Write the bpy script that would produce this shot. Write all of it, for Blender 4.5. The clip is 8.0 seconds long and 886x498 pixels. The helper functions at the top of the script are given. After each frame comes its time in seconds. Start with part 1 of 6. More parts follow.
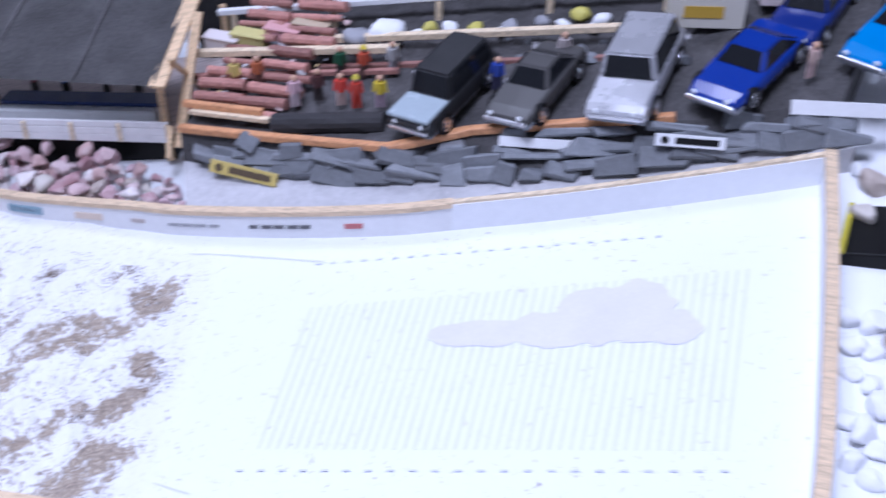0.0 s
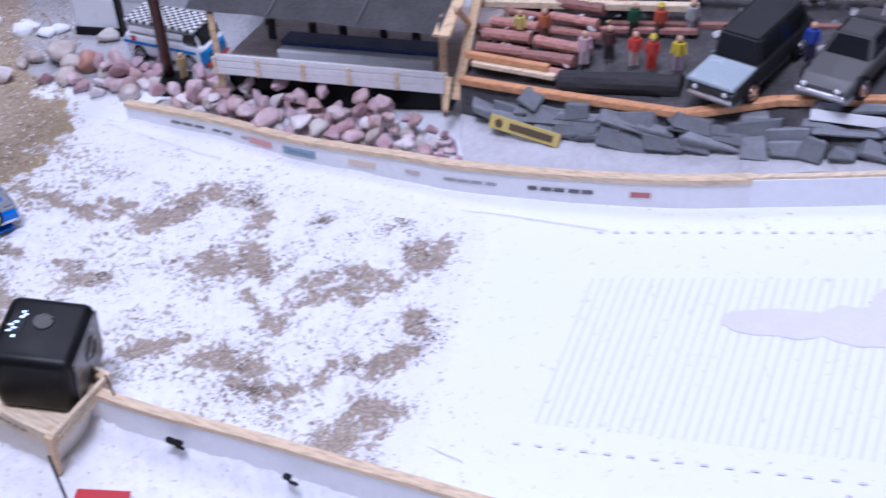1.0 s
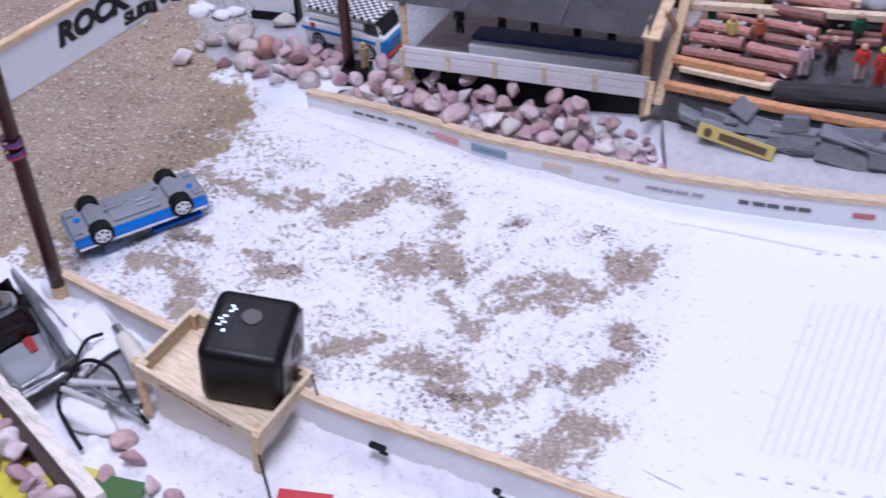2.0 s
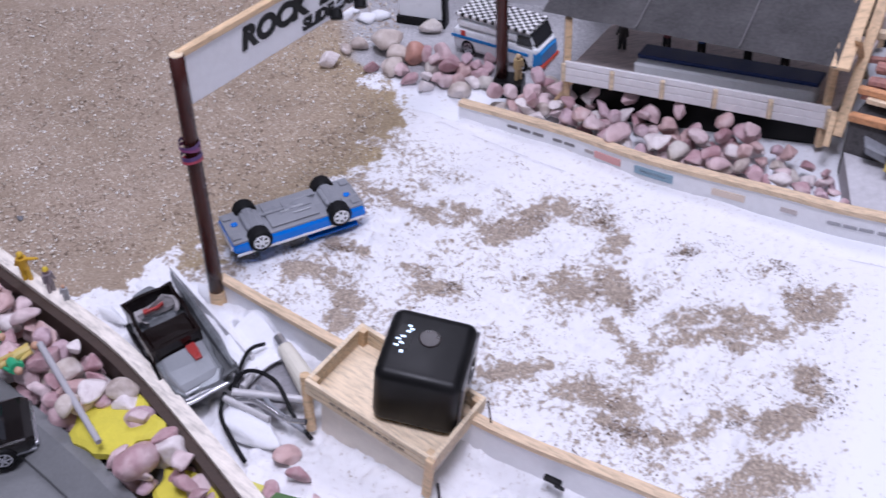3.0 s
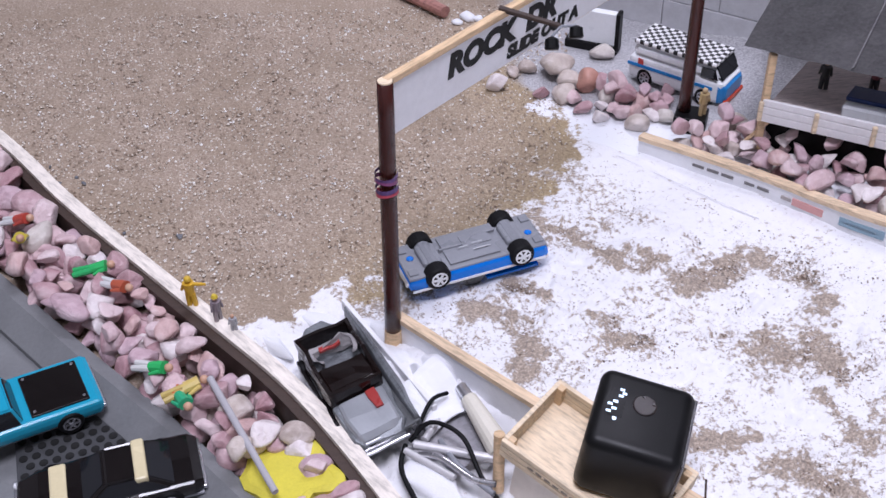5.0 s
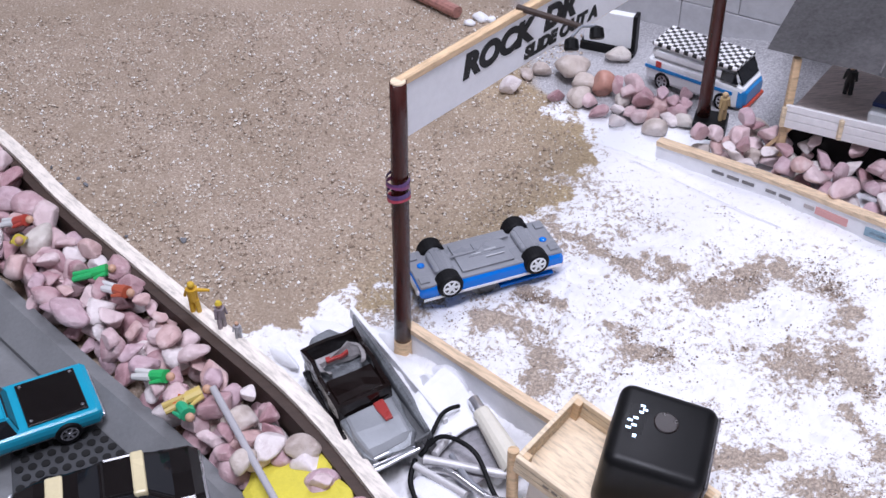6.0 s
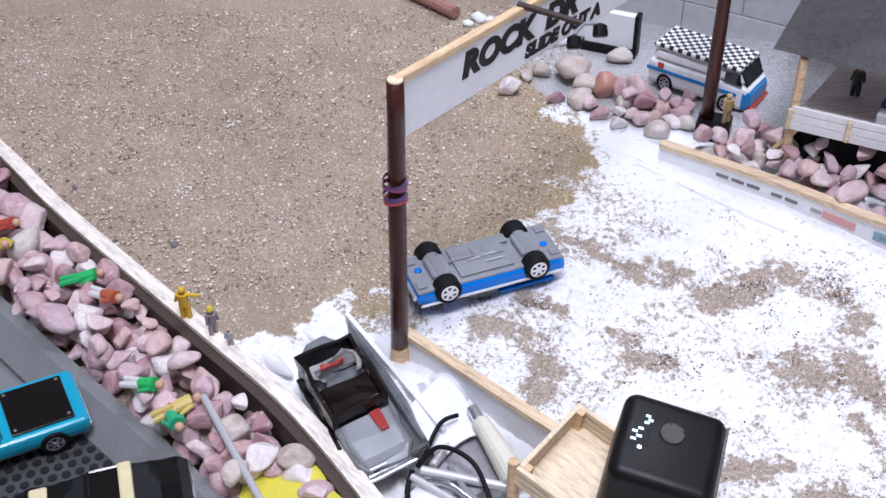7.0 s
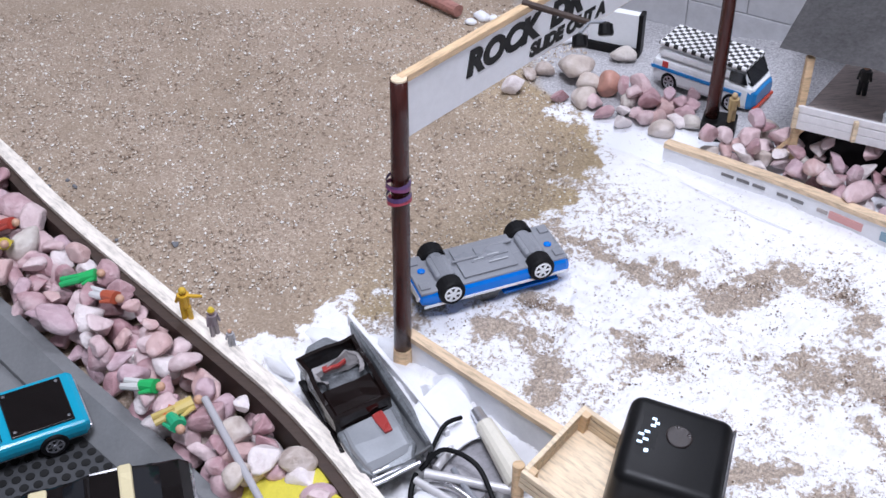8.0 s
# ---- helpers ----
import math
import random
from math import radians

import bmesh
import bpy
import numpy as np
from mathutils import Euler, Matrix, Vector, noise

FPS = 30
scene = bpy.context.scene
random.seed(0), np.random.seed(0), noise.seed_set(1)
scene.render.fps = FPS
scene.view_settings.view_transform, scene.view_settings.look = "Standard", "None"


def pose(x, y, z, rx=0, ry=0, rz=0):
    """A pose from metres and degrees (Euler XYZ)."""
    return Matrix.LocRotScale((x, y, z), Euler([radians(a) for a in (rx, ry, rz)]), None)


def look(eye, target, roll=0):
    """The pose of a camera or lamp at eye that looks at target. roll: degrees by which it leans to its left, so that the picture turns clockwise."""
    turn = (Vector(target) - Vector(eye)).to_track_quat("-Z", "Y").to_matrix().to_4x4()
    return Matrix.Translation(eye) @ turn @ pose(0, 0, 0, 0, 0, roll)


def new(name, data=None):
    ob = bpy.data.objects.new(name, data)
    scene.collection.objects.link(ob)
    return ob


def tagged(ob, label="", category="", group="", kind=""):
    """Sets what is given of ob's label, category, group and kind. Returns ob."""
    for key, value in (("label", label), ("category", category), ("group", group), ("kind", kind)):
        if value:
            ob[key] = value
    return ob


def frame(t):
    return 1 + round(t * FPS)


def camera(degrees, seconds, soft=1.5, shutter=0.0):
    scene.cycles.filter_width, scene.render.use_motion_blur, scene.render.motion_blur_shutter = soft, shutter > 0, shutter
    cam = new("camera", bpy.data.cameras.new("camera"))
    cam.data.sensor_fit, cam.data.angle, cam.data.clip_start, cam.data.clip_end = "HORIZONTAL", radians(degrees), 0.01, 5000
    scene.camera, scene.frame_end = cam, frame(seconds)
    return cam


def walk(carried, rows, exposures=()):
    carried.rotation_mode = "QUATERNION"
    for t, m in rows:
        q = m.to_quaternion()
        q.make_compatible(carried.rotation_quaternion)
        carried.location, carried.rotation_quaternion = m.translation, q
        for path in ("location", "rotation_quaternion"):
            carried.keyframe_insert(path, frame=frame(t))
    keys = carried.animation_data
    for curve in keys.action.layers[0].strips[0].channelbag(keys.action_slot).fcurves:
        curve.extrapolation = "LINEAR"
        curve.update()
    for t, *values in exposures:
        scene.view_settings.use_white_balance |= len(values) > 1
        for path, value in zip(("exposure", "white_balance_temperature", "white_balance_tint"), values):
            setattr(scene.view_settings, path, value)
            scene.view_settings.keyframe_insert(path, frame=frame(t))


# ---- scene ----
cam = camera(42.0, 8.0, soft=1.5, shutter=0.5)
PATH = [
    (0.0, (0.2346, -0.5755, 0.4340), (0.4056, -0.2170, 0.1304), 0.46),
    (0.5, (0.2257, -0.5559, 0.4267), (0.3460, -0.1835, 0.1155), -1.86),
    (1.0, (0.2018, -0.5332, 0.4215), (0.2889, -0.1574, 0.1034), -2.82),
    (1.5, (0.1728, -0.5168, 0.4196), (0.2412, -0.1390, 0.0993), -2.86),
    (2.0, (0.1446, -0.4987, 0.4231), (0.1959, -0.1201, 0.1005), -3.30),
    (3.5, (0.0624, -0.4560, 0.4241), (0.0820, -0.0742, 0.1019), -1.96),
    (4.0, (0.0423, -0.4419, 0.4227), (0.0539, -0.0595, 0.1008), -1.89),
    (4.5, (0.0308, -0.4291, 0.4183), (0.0356, -0.0461, 0.0970), -1.84),
    (5.0, (0.0256, -0.4191, 0.4128), (0.0262, -0.0349, 0.0929), -1.85),
    (6.5, (0.0216, -0.3962, 0.3964), (0.0199, -0.0105, 0.0783), -1.44),
    (7.0, (0.0211, -0.3906, 0.3914), (0.0213, -0.0041, 0.0742), -1.26),
    (7.5, (0.0207, -0.3864, 0.3887), (0.0212, 0.0001, 0.0714), -1.18),
    (8.0, (0.0197, -0.3862, 0.3889), (0.0197, 0.0000, 0.0713), -1.25),
]
walk(cam, [(t, look(eye, target, roll)) for t, eye, target, roll in PATH], exposures=[(0.0, -0.28, 5300, 25), (1.0, -0.36, 5430, 29), (2.0, -0.44, 5660, 29), (3.5, -0.41, 5960, 27), (5.0, -0.30, 6060, 25), (6.5, -0.13, 6010, 21), (8.0, -0.12, 6010, 18)])

# ---- light: a hobby room under white ceiling panels ----
world = bpy.data.worlds.new("world")
scene.world = world
world.use_nodes = True
world.node_tree.nodes["Background"].inputs[0].default_value = (0.80, 0.86, 1.0, 1)
world.node_tree.nodes["Background"].inputs[1].default_value = 0.1


def ceiling_lamp(x, y, z, sx, sy, watts, colour):
    data = bpy.data.lights.new("panel_light", "AREA")
    data.shape, data.size, data.size_y, data.energy, data.color = "RECTANGLE", sx, sy, watts, colour
    ob = new("panel_light", data)
    ob.matrix_basis = pose(x, y, z)
    return ob


ceiling_lamp(0.05, -0.46, 1.53, 0.50, 0.50, 28, (0.93, 0.96, 1.0))
ceiling_lamp(0.30, 0.70, 1.53, 0.8, 0.4, 14, (0.93, 0.96, 1.0))


# ---- materials ----
def nodes_of(name, rough=0.6, metal=0.0, colour=(0.5, 0.5, 0.5), spec=0.5):
    m = bpy.data.materials.new(name)
    m.use_nodes = True
    nt = m.node_tree
    b = nt.nodes["Principled BSDF"]
    b.inputs["Base Color"].default_value = (*colour, 1)
    b.inputs["Roughness"].default_value = rough
    b.inputs["Metallic"].default_value = metal
    b.inputs["Specular IOR Level"].default_value = spec
    return m, nt, b


def add(nt, kind, **inputs):
    n = nt.nodes.new(kind)
    for k, v in inputs.items():
        n.inputs[k.replace("_", " ")].default_value = v
    return n


def coords(nt, scale=1.0, stretch=(1, 1, 1), turn=0.0):
    tc = nt.nodes.new("ShaderNodeTexCoord")
    mp = nt.nodes.new("ShaderNodeMapping")
    mp.vector_type = "TEXTURE"
    mp.inputs["Rotation"].default_value = (0, 0, radians(turn))
    mp.inputs["Scale"].default_value = [1 / (scale * s) for s in stretch]
    nt.links.new(tc.outputs["Object"], mp.inputs["Vector"])
    return mp.outputs[0]


def noise_at(nt, scale, detail=4.0, rough=0.6, stretch=(1, 1, 1), turn=0.0):
    n = add(nt, "ShaderNodeTexNoise", Scale=scale, Detail=detail, Roughness=rough)
    nt.links.new(coords(nt, 1.0, stretch, turn), n.inputs["Vector"])
    return n.outputs[0]


def ramp(nt, fac, stops, const=False):
    r = nt.nodes.new("ShaderNodeValToRGB")
    if const:
        r.color_ramp.interpolation = "CONSTANT"
    el = r.color_ramp.elements
    while len(el) < len(stops):
        el.new(0.5)
    for e, (p, c) in zip(el, stops):
        e.position = p
        e.color = (*c, 1) if len(c) == 3 else c
    nt.links.new(fac, r.inputs[0])
    return r.outputs[0]


def mixc(nt, fac, a, b, mode="MIX"):
    n = nt.nodes.new("ShaderNodeMix")
    n.data_type, n.blend_type = "RGBA", mode
    for s, v in ((n.inputs[0], fac), (n.inputs[6], a), (n.inputs[7], b)):
        if isinstance(v, (int, float)):
            s.default_value = v
        elif isinstance(v, tuple):
            s.default_value = (*v, 1)
        else:
            nt.links.new(v, s)
    return n.outputs[2]


def maths(nt, op, a, b=0.0, clamp=False):
    n = nt.nodes.new("ShaderNodeMath")
    n.operation, n.use_clamp = op, clamp
    for s, v in ((n.inputs[0], a), (n.inputs[1], b)):
        if isinstance(v, (int, float)):
            s.default_value = v
        else:
            nt.links.new(v, s)
    return n.outputs[0]


def bump(nt, b, height, strength, dist):
    n = add(nt, "ShaderNodeBump", Strength=strength, Distance=dist)
    nt.links.new(height, n.inputs["Height"])
    nt.links.new(n.outputs[0], b.inputs["Normal"])


def surface(name, colour, rough=0.6, metal=0.0, grain=0.12, scale=120.0, relief=0.0004, stretch=(1, 1, 1), spread=0.0, spec=0.5):
    """A plain surface with fine grain, broad blotches and a little relief. spread: how far alike pieces differ."""
    m, nt, b = nodes_of(name, rough, metal, colour, spec)
    dark = tuple(c * (1 - grain * 2) for c in colour)
    light = tuple(min(1, c * (1 + grain)) for c in colour)
    fine = noise_at(nt, scale * 4, 5, 0.7, stretch)
    broad = noise_at(nt, scale * 0.35, 3, 0.6, stretch)
    mixed = maths(nt, "ADD", maths(nt, "MULTIPLY", fine, 0.5), maths(nt, "MULTIPLY", broad, 0.5))
    c = ramp(nt, mixed, [(0.3, dark), (0.7, light)])
    if spread:
        info = nt.nodes.new("ShaderNodeObjectInfo")
        v = maths(nt, "ADD", maths(nt, "MULTIPLY", info.outputs["Random"], 2 * spread), 1 - spread)
        hsv = nt.nodes.new("ShaderNodeHueSaturation")
        nt.links.new(v, hsv.inputs["Value"])
        nt.links.new(c, hsv.inputs["Color"])
        c = hsv.outputs[0]
    nt.links.new(c, b.inputs["Base Color"])
    r = ramp(nt, broad, [(0.3, (rough * 0.8,) * 3), (0.7, (min(1, rough * 1.2),) * 3)])
    nt.links.new(r, b.inputs["Roughness"])
    if relief:
        bump(nt, b, fine, 0.4, relief)
    return m


def wood(name, colour, rough=0.55, along=(1, 6, 6), turn=0.0, spread=0.0):
    m, nt, b = nodes_of(name, rough, 0, colour)
    g = noise_at(nt, 90, 6, 0.65, along, turn)
    f = noise_at(nt, 500, 4, 0.7, along, turn)
    c = ramp(nt, g, [(0.3, tuple(v * 0.62 for v in colour)), (0.5, colour), (0.72, tuple(min(1, v * 1.22) for v in colour))])
    spots = ramp(nt, noise_at(nt, 45, 3), [(0.62, (0, 0, 0)), (0.75, (1, 1, 1))])
    c = mixc(nt, maths(nt, "MULTIPLY", spots, 0.35), c, tuple(v * 0.5 for v in colour))
    if spread:
        info = nt.nodes.new("ShaderNodeObjectInfo")
        hsv = nt.nodes.new("ShaderNodeHueSaturation")
        nt.links.new(maths(nt, "ADD", maths(nt, "MULTIPLY", info.outputs["Random"], 2 * spread), 1 - spread), hsv.inputs["Value"])
        nt.links.new(c, hsv.inputs["Color"])
        c = hsv.outputs[0]
    nt.links.new(c, b.inputs["Base Color"])
    bump(nt, b, f, 0.5, 0.0003)
    return m


def stone_material(name, tints, pale=0.5):
    """Tumbled quartz pebbles: one tint each, with pale veins and bloom."""
    m, nt, b = nodes_of(name, 0.36, 0, tints[0])
    info = nt.nodes.new("ShaderNodeObjectInfo")
    isl = nt.nodes.new("ShaderNodeNewGeometry")
    pick = maths(nt, "FRACT", maths(nt, "ADD", info.outputs["Random"], isl.outputs["Random Per Island"]))
    n = len(tints)
    base = ramp(nt, pick, [(i / n, c) for i, c in enumerate(tints)], True)
    veins = ramp(nt, noise_at(nt, 1.3, 5, 0.58), [(0.46, (0, 0, 0)), (0.74, (pale,) * 3)])
    c = mixc(nt, veins, base, (0.90, 0.82, 0.81))
    dark = ramp(nt, noise_at(nt, 2.2, 6, 0.68), [(0.30, (0.80, 0.75, 0.76)), (0.50, (1, 1, 1))])
    c = mixc(nt, 1.0, c, dark, "MULTIPLY")
    nt.links.new(c, b.inputs["Base Color"])
    bump(nt, b, noise_at(nt, 5, 6, 0.65), 0.35, 0.03)
    return m


PINE = wood("pine", (0.66, 0.47, 0.28))
PINE_EDGE = wood("pine_edge", (0.68, 0.52, 0.35), 0.65, (1, 7, 7), -42)
PINE_PALE = wood("pine_pale", (0.74, 0.60, 0.42))
ORANGE_WOOD = wood("orange_wood", (0.62, 0.30, 0.14))
RED_LOG = wood("red_log", (0.42, 0.20, 0.165), 0.6, spread=0.4)
POST_BROWN = wood("post_brown", (0.050, 0.011, 0.008), 0.22, (8, 8, 1))
DARK_WOOD = wood("dark_wood", (0.05, 0.03, 0.022), 0.6)
BOARD_WHITE = surface("board_white", (0.80, 0.80, 0.82), 0.5, grain=0.05, scale=60)
PAPER = surface("paper", (0.82, 0.83, 0.86), 0.7, grain=0.04, scale=50)
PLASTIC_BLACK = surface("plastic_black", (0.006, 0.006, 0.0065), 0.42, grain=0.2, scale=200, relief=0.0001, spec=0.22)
GLOSS_BLACK = surface("gloss_black", (0.010, 0.008, 0.008), 0.12, grain=0.2, relief=0)
RUBBER = surface("rubber", (0.006, 0.006, 0.007), 0.6, grain=0.2, spec=0.2)
CHROME = surface("chrome", (0.72, 0.72, 0.75), 0.28, 1.0, grain=0.05, relief=0)
BLUE_PAINT = surface("blue_paint", (0.0, 0.18, 0.70), 0.18, grain=0.04, relief=0)
STRIPE_WHITE = surface("stripe_white", (0.82, 0.84, 0.86), 0.3, grain=0.04, relief=0)
GREY_PLASTIC = surface("grey_plastic", (0.25, 0.26, 0.285), 0.3, grain=0.08, relief=0.0001)
SLATE = surface("slate", (0.195, 0.205, 0.225), 0.6, grain=0.22, scale=70, relief=0.0012, spread=0.35)
SHELF_GREY = surface("shelf_grey", (0.52, 0.51, 0.53), 0.8, grain=0.15, scale=60, relief=0.0006)
ROOFING = surface("roofing", (0.150, 0.145, 0.148), 0.85, grain=0.3, scale=110, relief=0.0008)
CONCRETE = surface("concrete", (0.56, 0.56, 0.58), 0.85, grain=0.14, scale=25, relief=0.0008)
ROOM_PAINT = surface("room_paint", (0.34, 0.34, 0.34), 0.9, grain=0.05, scale=4, relief=0)
SNOW = surface("snow", (0.84, 0.85, 0.88), 0.85, grain=0.05, scale=120, relief=0.0012)
PINK_STONE = stone_material("pink_stone", [(0.56, 0.37, 0.395), (0.67, 0.49, 0.50), (0.46, 0.265, 0.285), (0.72, 0.57, 0.575), (0.62, 0.42, 0.40), (0.82, 0.75, 0.74), (0.58, 0.41, 0.45), (0.50, 0.31, 0.33)], 0.45)
PALE_STONE = stone_material("pale_stone", [(0.58, 0.50, 0.44), (0.62, 0.57, 0.52), (0.50, 0.42, 0.37)], 0.7)


# ---- mesh helpers ----
def part(name, bm, material, parent=None, label="", smooth=False):
    me = bpy.data.meshes.new(name)
    bmesh.ops.recalc_face_normals(bm, faces=bm.faces)
    bm.to_mesh(me)
    bm.free()
    if smooth:
        me.polygons.foreach_set("use_smooth", [True] * len(me.polygons))
        if smooth == "edges":
            me.set_sharp_from_angle(angle=radians(30))
    me.materials.append(material)
    ob = new(name, me)
    if parent is not None:
        ob.parent = parent
    if label:
        ob["label"] = label
    return ob


def thing(name, m, label, category, group="", kind=""):
    ob = new(name)
    ob.empty_display_size = 0.01
    ob.matrix_basis = m
    return tagged(ob, label, category, group, kind)


def box(bm, cx, cy, cz, sx, sy, sz, bevel=0.0, m=None, seg=2):
    g = bmesh.ops.create_cube(bm, size=1.0)
    vs = g["verts"]
    for v in vs:
        v.co = Vector((cx + v.co.x * sx, cy + v.co.y * sy, cz + v.co.z * sz))
    if bevel:
        es = list({e for v in vs for e in v.link_edges})
        r = bmesh.ops.bevel(bm, geom=es, offset=bevel, segments=seg, affect="EDGES", profile=0.5)
        vs = list({v for f in r["faces"] for v in f.verts} | {v for v in vs if v.is_valid})
    if m is not None:
        bmesh.ops.transform(bm, matrix=m, verts=vs)
    return bm


def boxes(*specs, bevel=0.0005):
    bm = bmesh.new()
    for s in specs:
        box(bm, *s, bevel=bevel)
    return bm


def tube(bm, a, b, r, r2=None, n=14, bumps=0.0):
    """A closed round bar from a to b."""
    a, b = Vector(a), Vector(b)
    q = (b - a).to_track_quat("Z", "Y").to_matrix()
    r2 = r if r2 is None else r2
    rings = []
    steps = 1 if not bumps else 8
    for k in range(steps + 1):
        f = k / steps
        c = a.lerp(b, f)
        rr = r + (r2 - r) * f
        rings.append([bm.verts.new(c + q @ Vector((math.cos(2 * math.pi * i / n), math.sin(2 * math.pi * i / n), 0)) * rr * (1 + bumps * (random.random() - 0.5))) for i in range(n)])
    for p, s in zip(rings, rings[1:]):
        for i in range(n):
            bm.faces.new((p[i], p[(i + 1) % n], s[(i + 1) % n], s[i]))
    bm.faces.new(rings[0][::-1])
    bm.faces.new(rings[-1])
    return bm


def strip(line, width, z0, z1, bm=None):
    """An upright wall along a line of (x, y, ground z): width across, from z0 to z1 over the ground."""
    bm = bm or bmesh.new()
    pts = [Vector(p) for p in line]
    rows = []
    top = z1 if callable(z1) else (lambda q: z1)
    low = z0 if callable(z0) else (lambda q: z0)
    for i, p in enumerate(pts):
        d = (pts[min(i + 1, len(pts) - 1)] - pts[max(i - 1, 0)])
        d.z = 0
        d.normalize()
        n = Vector((-d.y, d.x, 0)) * width / 2
        rows.append([bm.verts.new(v) for v in (p - n + Vector((0, 0, low(p))), p + n + Vector((0, 0, low(p))), p + n + Vector((0, 0, top(p))), p - n + Vector((0, 0, top(p))))])
    for a, b in zip(rows, rows[1:]):
        for k in range(4):
            bm.faces.new((a[k], a[(k + 1) % 4], b[(k + 1) % 4], b[k]))
    bm.faces.new(rows[0])
    bm.faces.new(rows[-1][::-1])
    return bm


def smooth_line(pts, n=6):
    """A Catmull-Rom line through the points."""
    out = []
    P = [Vector(p) for p in pts]
    for i in range(len(P) - 1):
        p0, p1, p2, p3 = P[max(i - 1, 0)], P[i], P[i + 1], P[min(i + 2, len(P) - 1)]
        for k in range(n):
            t = k / n
            out.append(0.5 * ((2 * p1) + (p2 - p0) * t + (2 * p0 - 5 * p1 + 4 * p2 - p3) * t * t + (3 * p1 - p0 - 3 * p2 + p3) * t ** 3))
    out.append(P[-1])
    return out


def offset_line(pts, d):
    """The line moved sideways, to its left for d over nothing."""
    out = []
    for i, p in enumerate(pts):
        v = pts[min(i + 1, len(pts) - 1)] - pts[max(i - 1, 0)]
        v.z = 0
        v.normalize()
        out.append(p + Vector((-v.y, v.x, 0)) * d)
    return out


def rock_bm(size, seed, flat=0.75, sub=2, rough=0.22, soft=0, facets=9, near=0.26):
    bm = bmesh.new()
    bmesh.ops.create_icosphere(bm, subdivisions=sub, radius=0.5)
    o = Vector((seed * 3.7, seed * 1.3, seed * 2.1))
    r = random.Random(seed)
    cuts = [(Vector((r.uniform(-1, 1), r.uniform(-1, 1), r.uniform(-1, 1))).normalized(), r.uniform(near, 0.40)) for _ in range(facets)]
    sx, sy = 1.0, r.uniform(0.65, 0.95)
    for v in bm.verts:
        p = v.co.copy()
        for nrm, d in cuts:
            e = p.dot(nrm) - d
            if e > 0:
                p -= nrm * e * 0.97
        p *= 1 + rough * noise.noise(p * 2.5 + o)
        v.co = Vector((p.x * sx, p.y * sy, p.z * flat)) * size
    for _ in range(soft):
        bmesh.ops.smooth_vert(bm, verts=bm.verts, factor=0.5, use_axis_x=True, use_axis_y=True, use_axis_z=True)
    return bm


def crumple(bm, amp, freq, cuts=3, seed=0):
    bmesh.ops.subdivide_edges(bm, edges=list(bm.edges), cuts=cuts, use_grid_fill=True)
    for v in bm.verts:
        v.co += noise.noise_vector(v.co * freq + Vector((seed, seed * 2.3, 0))) * amp
    return bm


def slope(x, y=0.0):
    """The ground's height: level where the sand lies, then the chute rising to +x."""
    return 0.235 * 0.015 * math.log1p(math.exp((x - 0.2) / 0.015))


def on_ground(pts, dz=0.0):
    return [Vector((x, y, slope(x) + dz)) for x, y in pts]


# ---- lines of the plan ----
FAR = smooth_line(on_ground([(0.150, 0.166), (0.209, 0.115), (0.251, 0.063), (0.307, 0.003), (0.333, -0.024), (0.382, -0.066), (0.428, -0.101), (0.464, -0.123), (0.509, -0.150), (0.572, -0.184), (0.625, -0.211)]))
NEAR = smooth_line(on_ground([(0.003, 0.003), (0.066, -0.058), (0.133, -0.120), (0.185, -0.158), (0.230, -0.196), (0.268, -0.231), (0.330, -0.290), (0.420, -0.380)]))
RAIL = smooth_line(on_ground([(-0.330, 0.275), (-0.240, 0.180), (-0.195, 0.126), (-0.153, 0.080), (-0.117, 0.042), (-0.084, 0.007), (-0.055, -0.024), (-0.033, -0.052), (-0.010, -0.086), (0.030, -0.150)]))
SNOW_EDGE = [(-0.30, -0.02), (-0.115, 0.004), (-0.085, 0.012), (-0.06, 0.024), (-0.035, 0.038), (0.0, 0.042), (0.022, 0.050), (0.054, 0.085), (0.088, 0.118), (0.104, 0.150), (0.108, 0.180), (0.100, 0.222), (0.080, 0.250), (0.15, 0.30), (0.4, 0.42)]
# dirt smears on the snow: from, to, half width
DIRT = [(0.153, 0.038, 0.189, 0.053, 0.0064), (0.202, 0.058, 0.230, 0.058, 0.0110), (0.216, 0.042, 0.221, 0.019, 0.0070), (0.182, -0.007, 0.191, -0.013, 0.0078), (0.207, -0.012, 0.217, -0.038, 0.0062), (0.287, -0.032, 0.299, -0.035, 0.0066), (0.291, -0.060, 0.323, -0.065, 0.0062), (0.290, -0.066, 0.309, -0.074, 0.0056), (0.235, -0.056, 0.278, -0.073, 0.0080), (0.235, -0.069, 0.263, -0.080, 0.0060), (0.282, -0.110, 0.288, -0.130, 0.0076), (0.260, -0.134, 0.281, -0.134, 0.0056), (0.240, -0.160, 0.266, -0.161, 0.0070), (0.227, -0.168, 0.246, -0.168, 0.0076)]
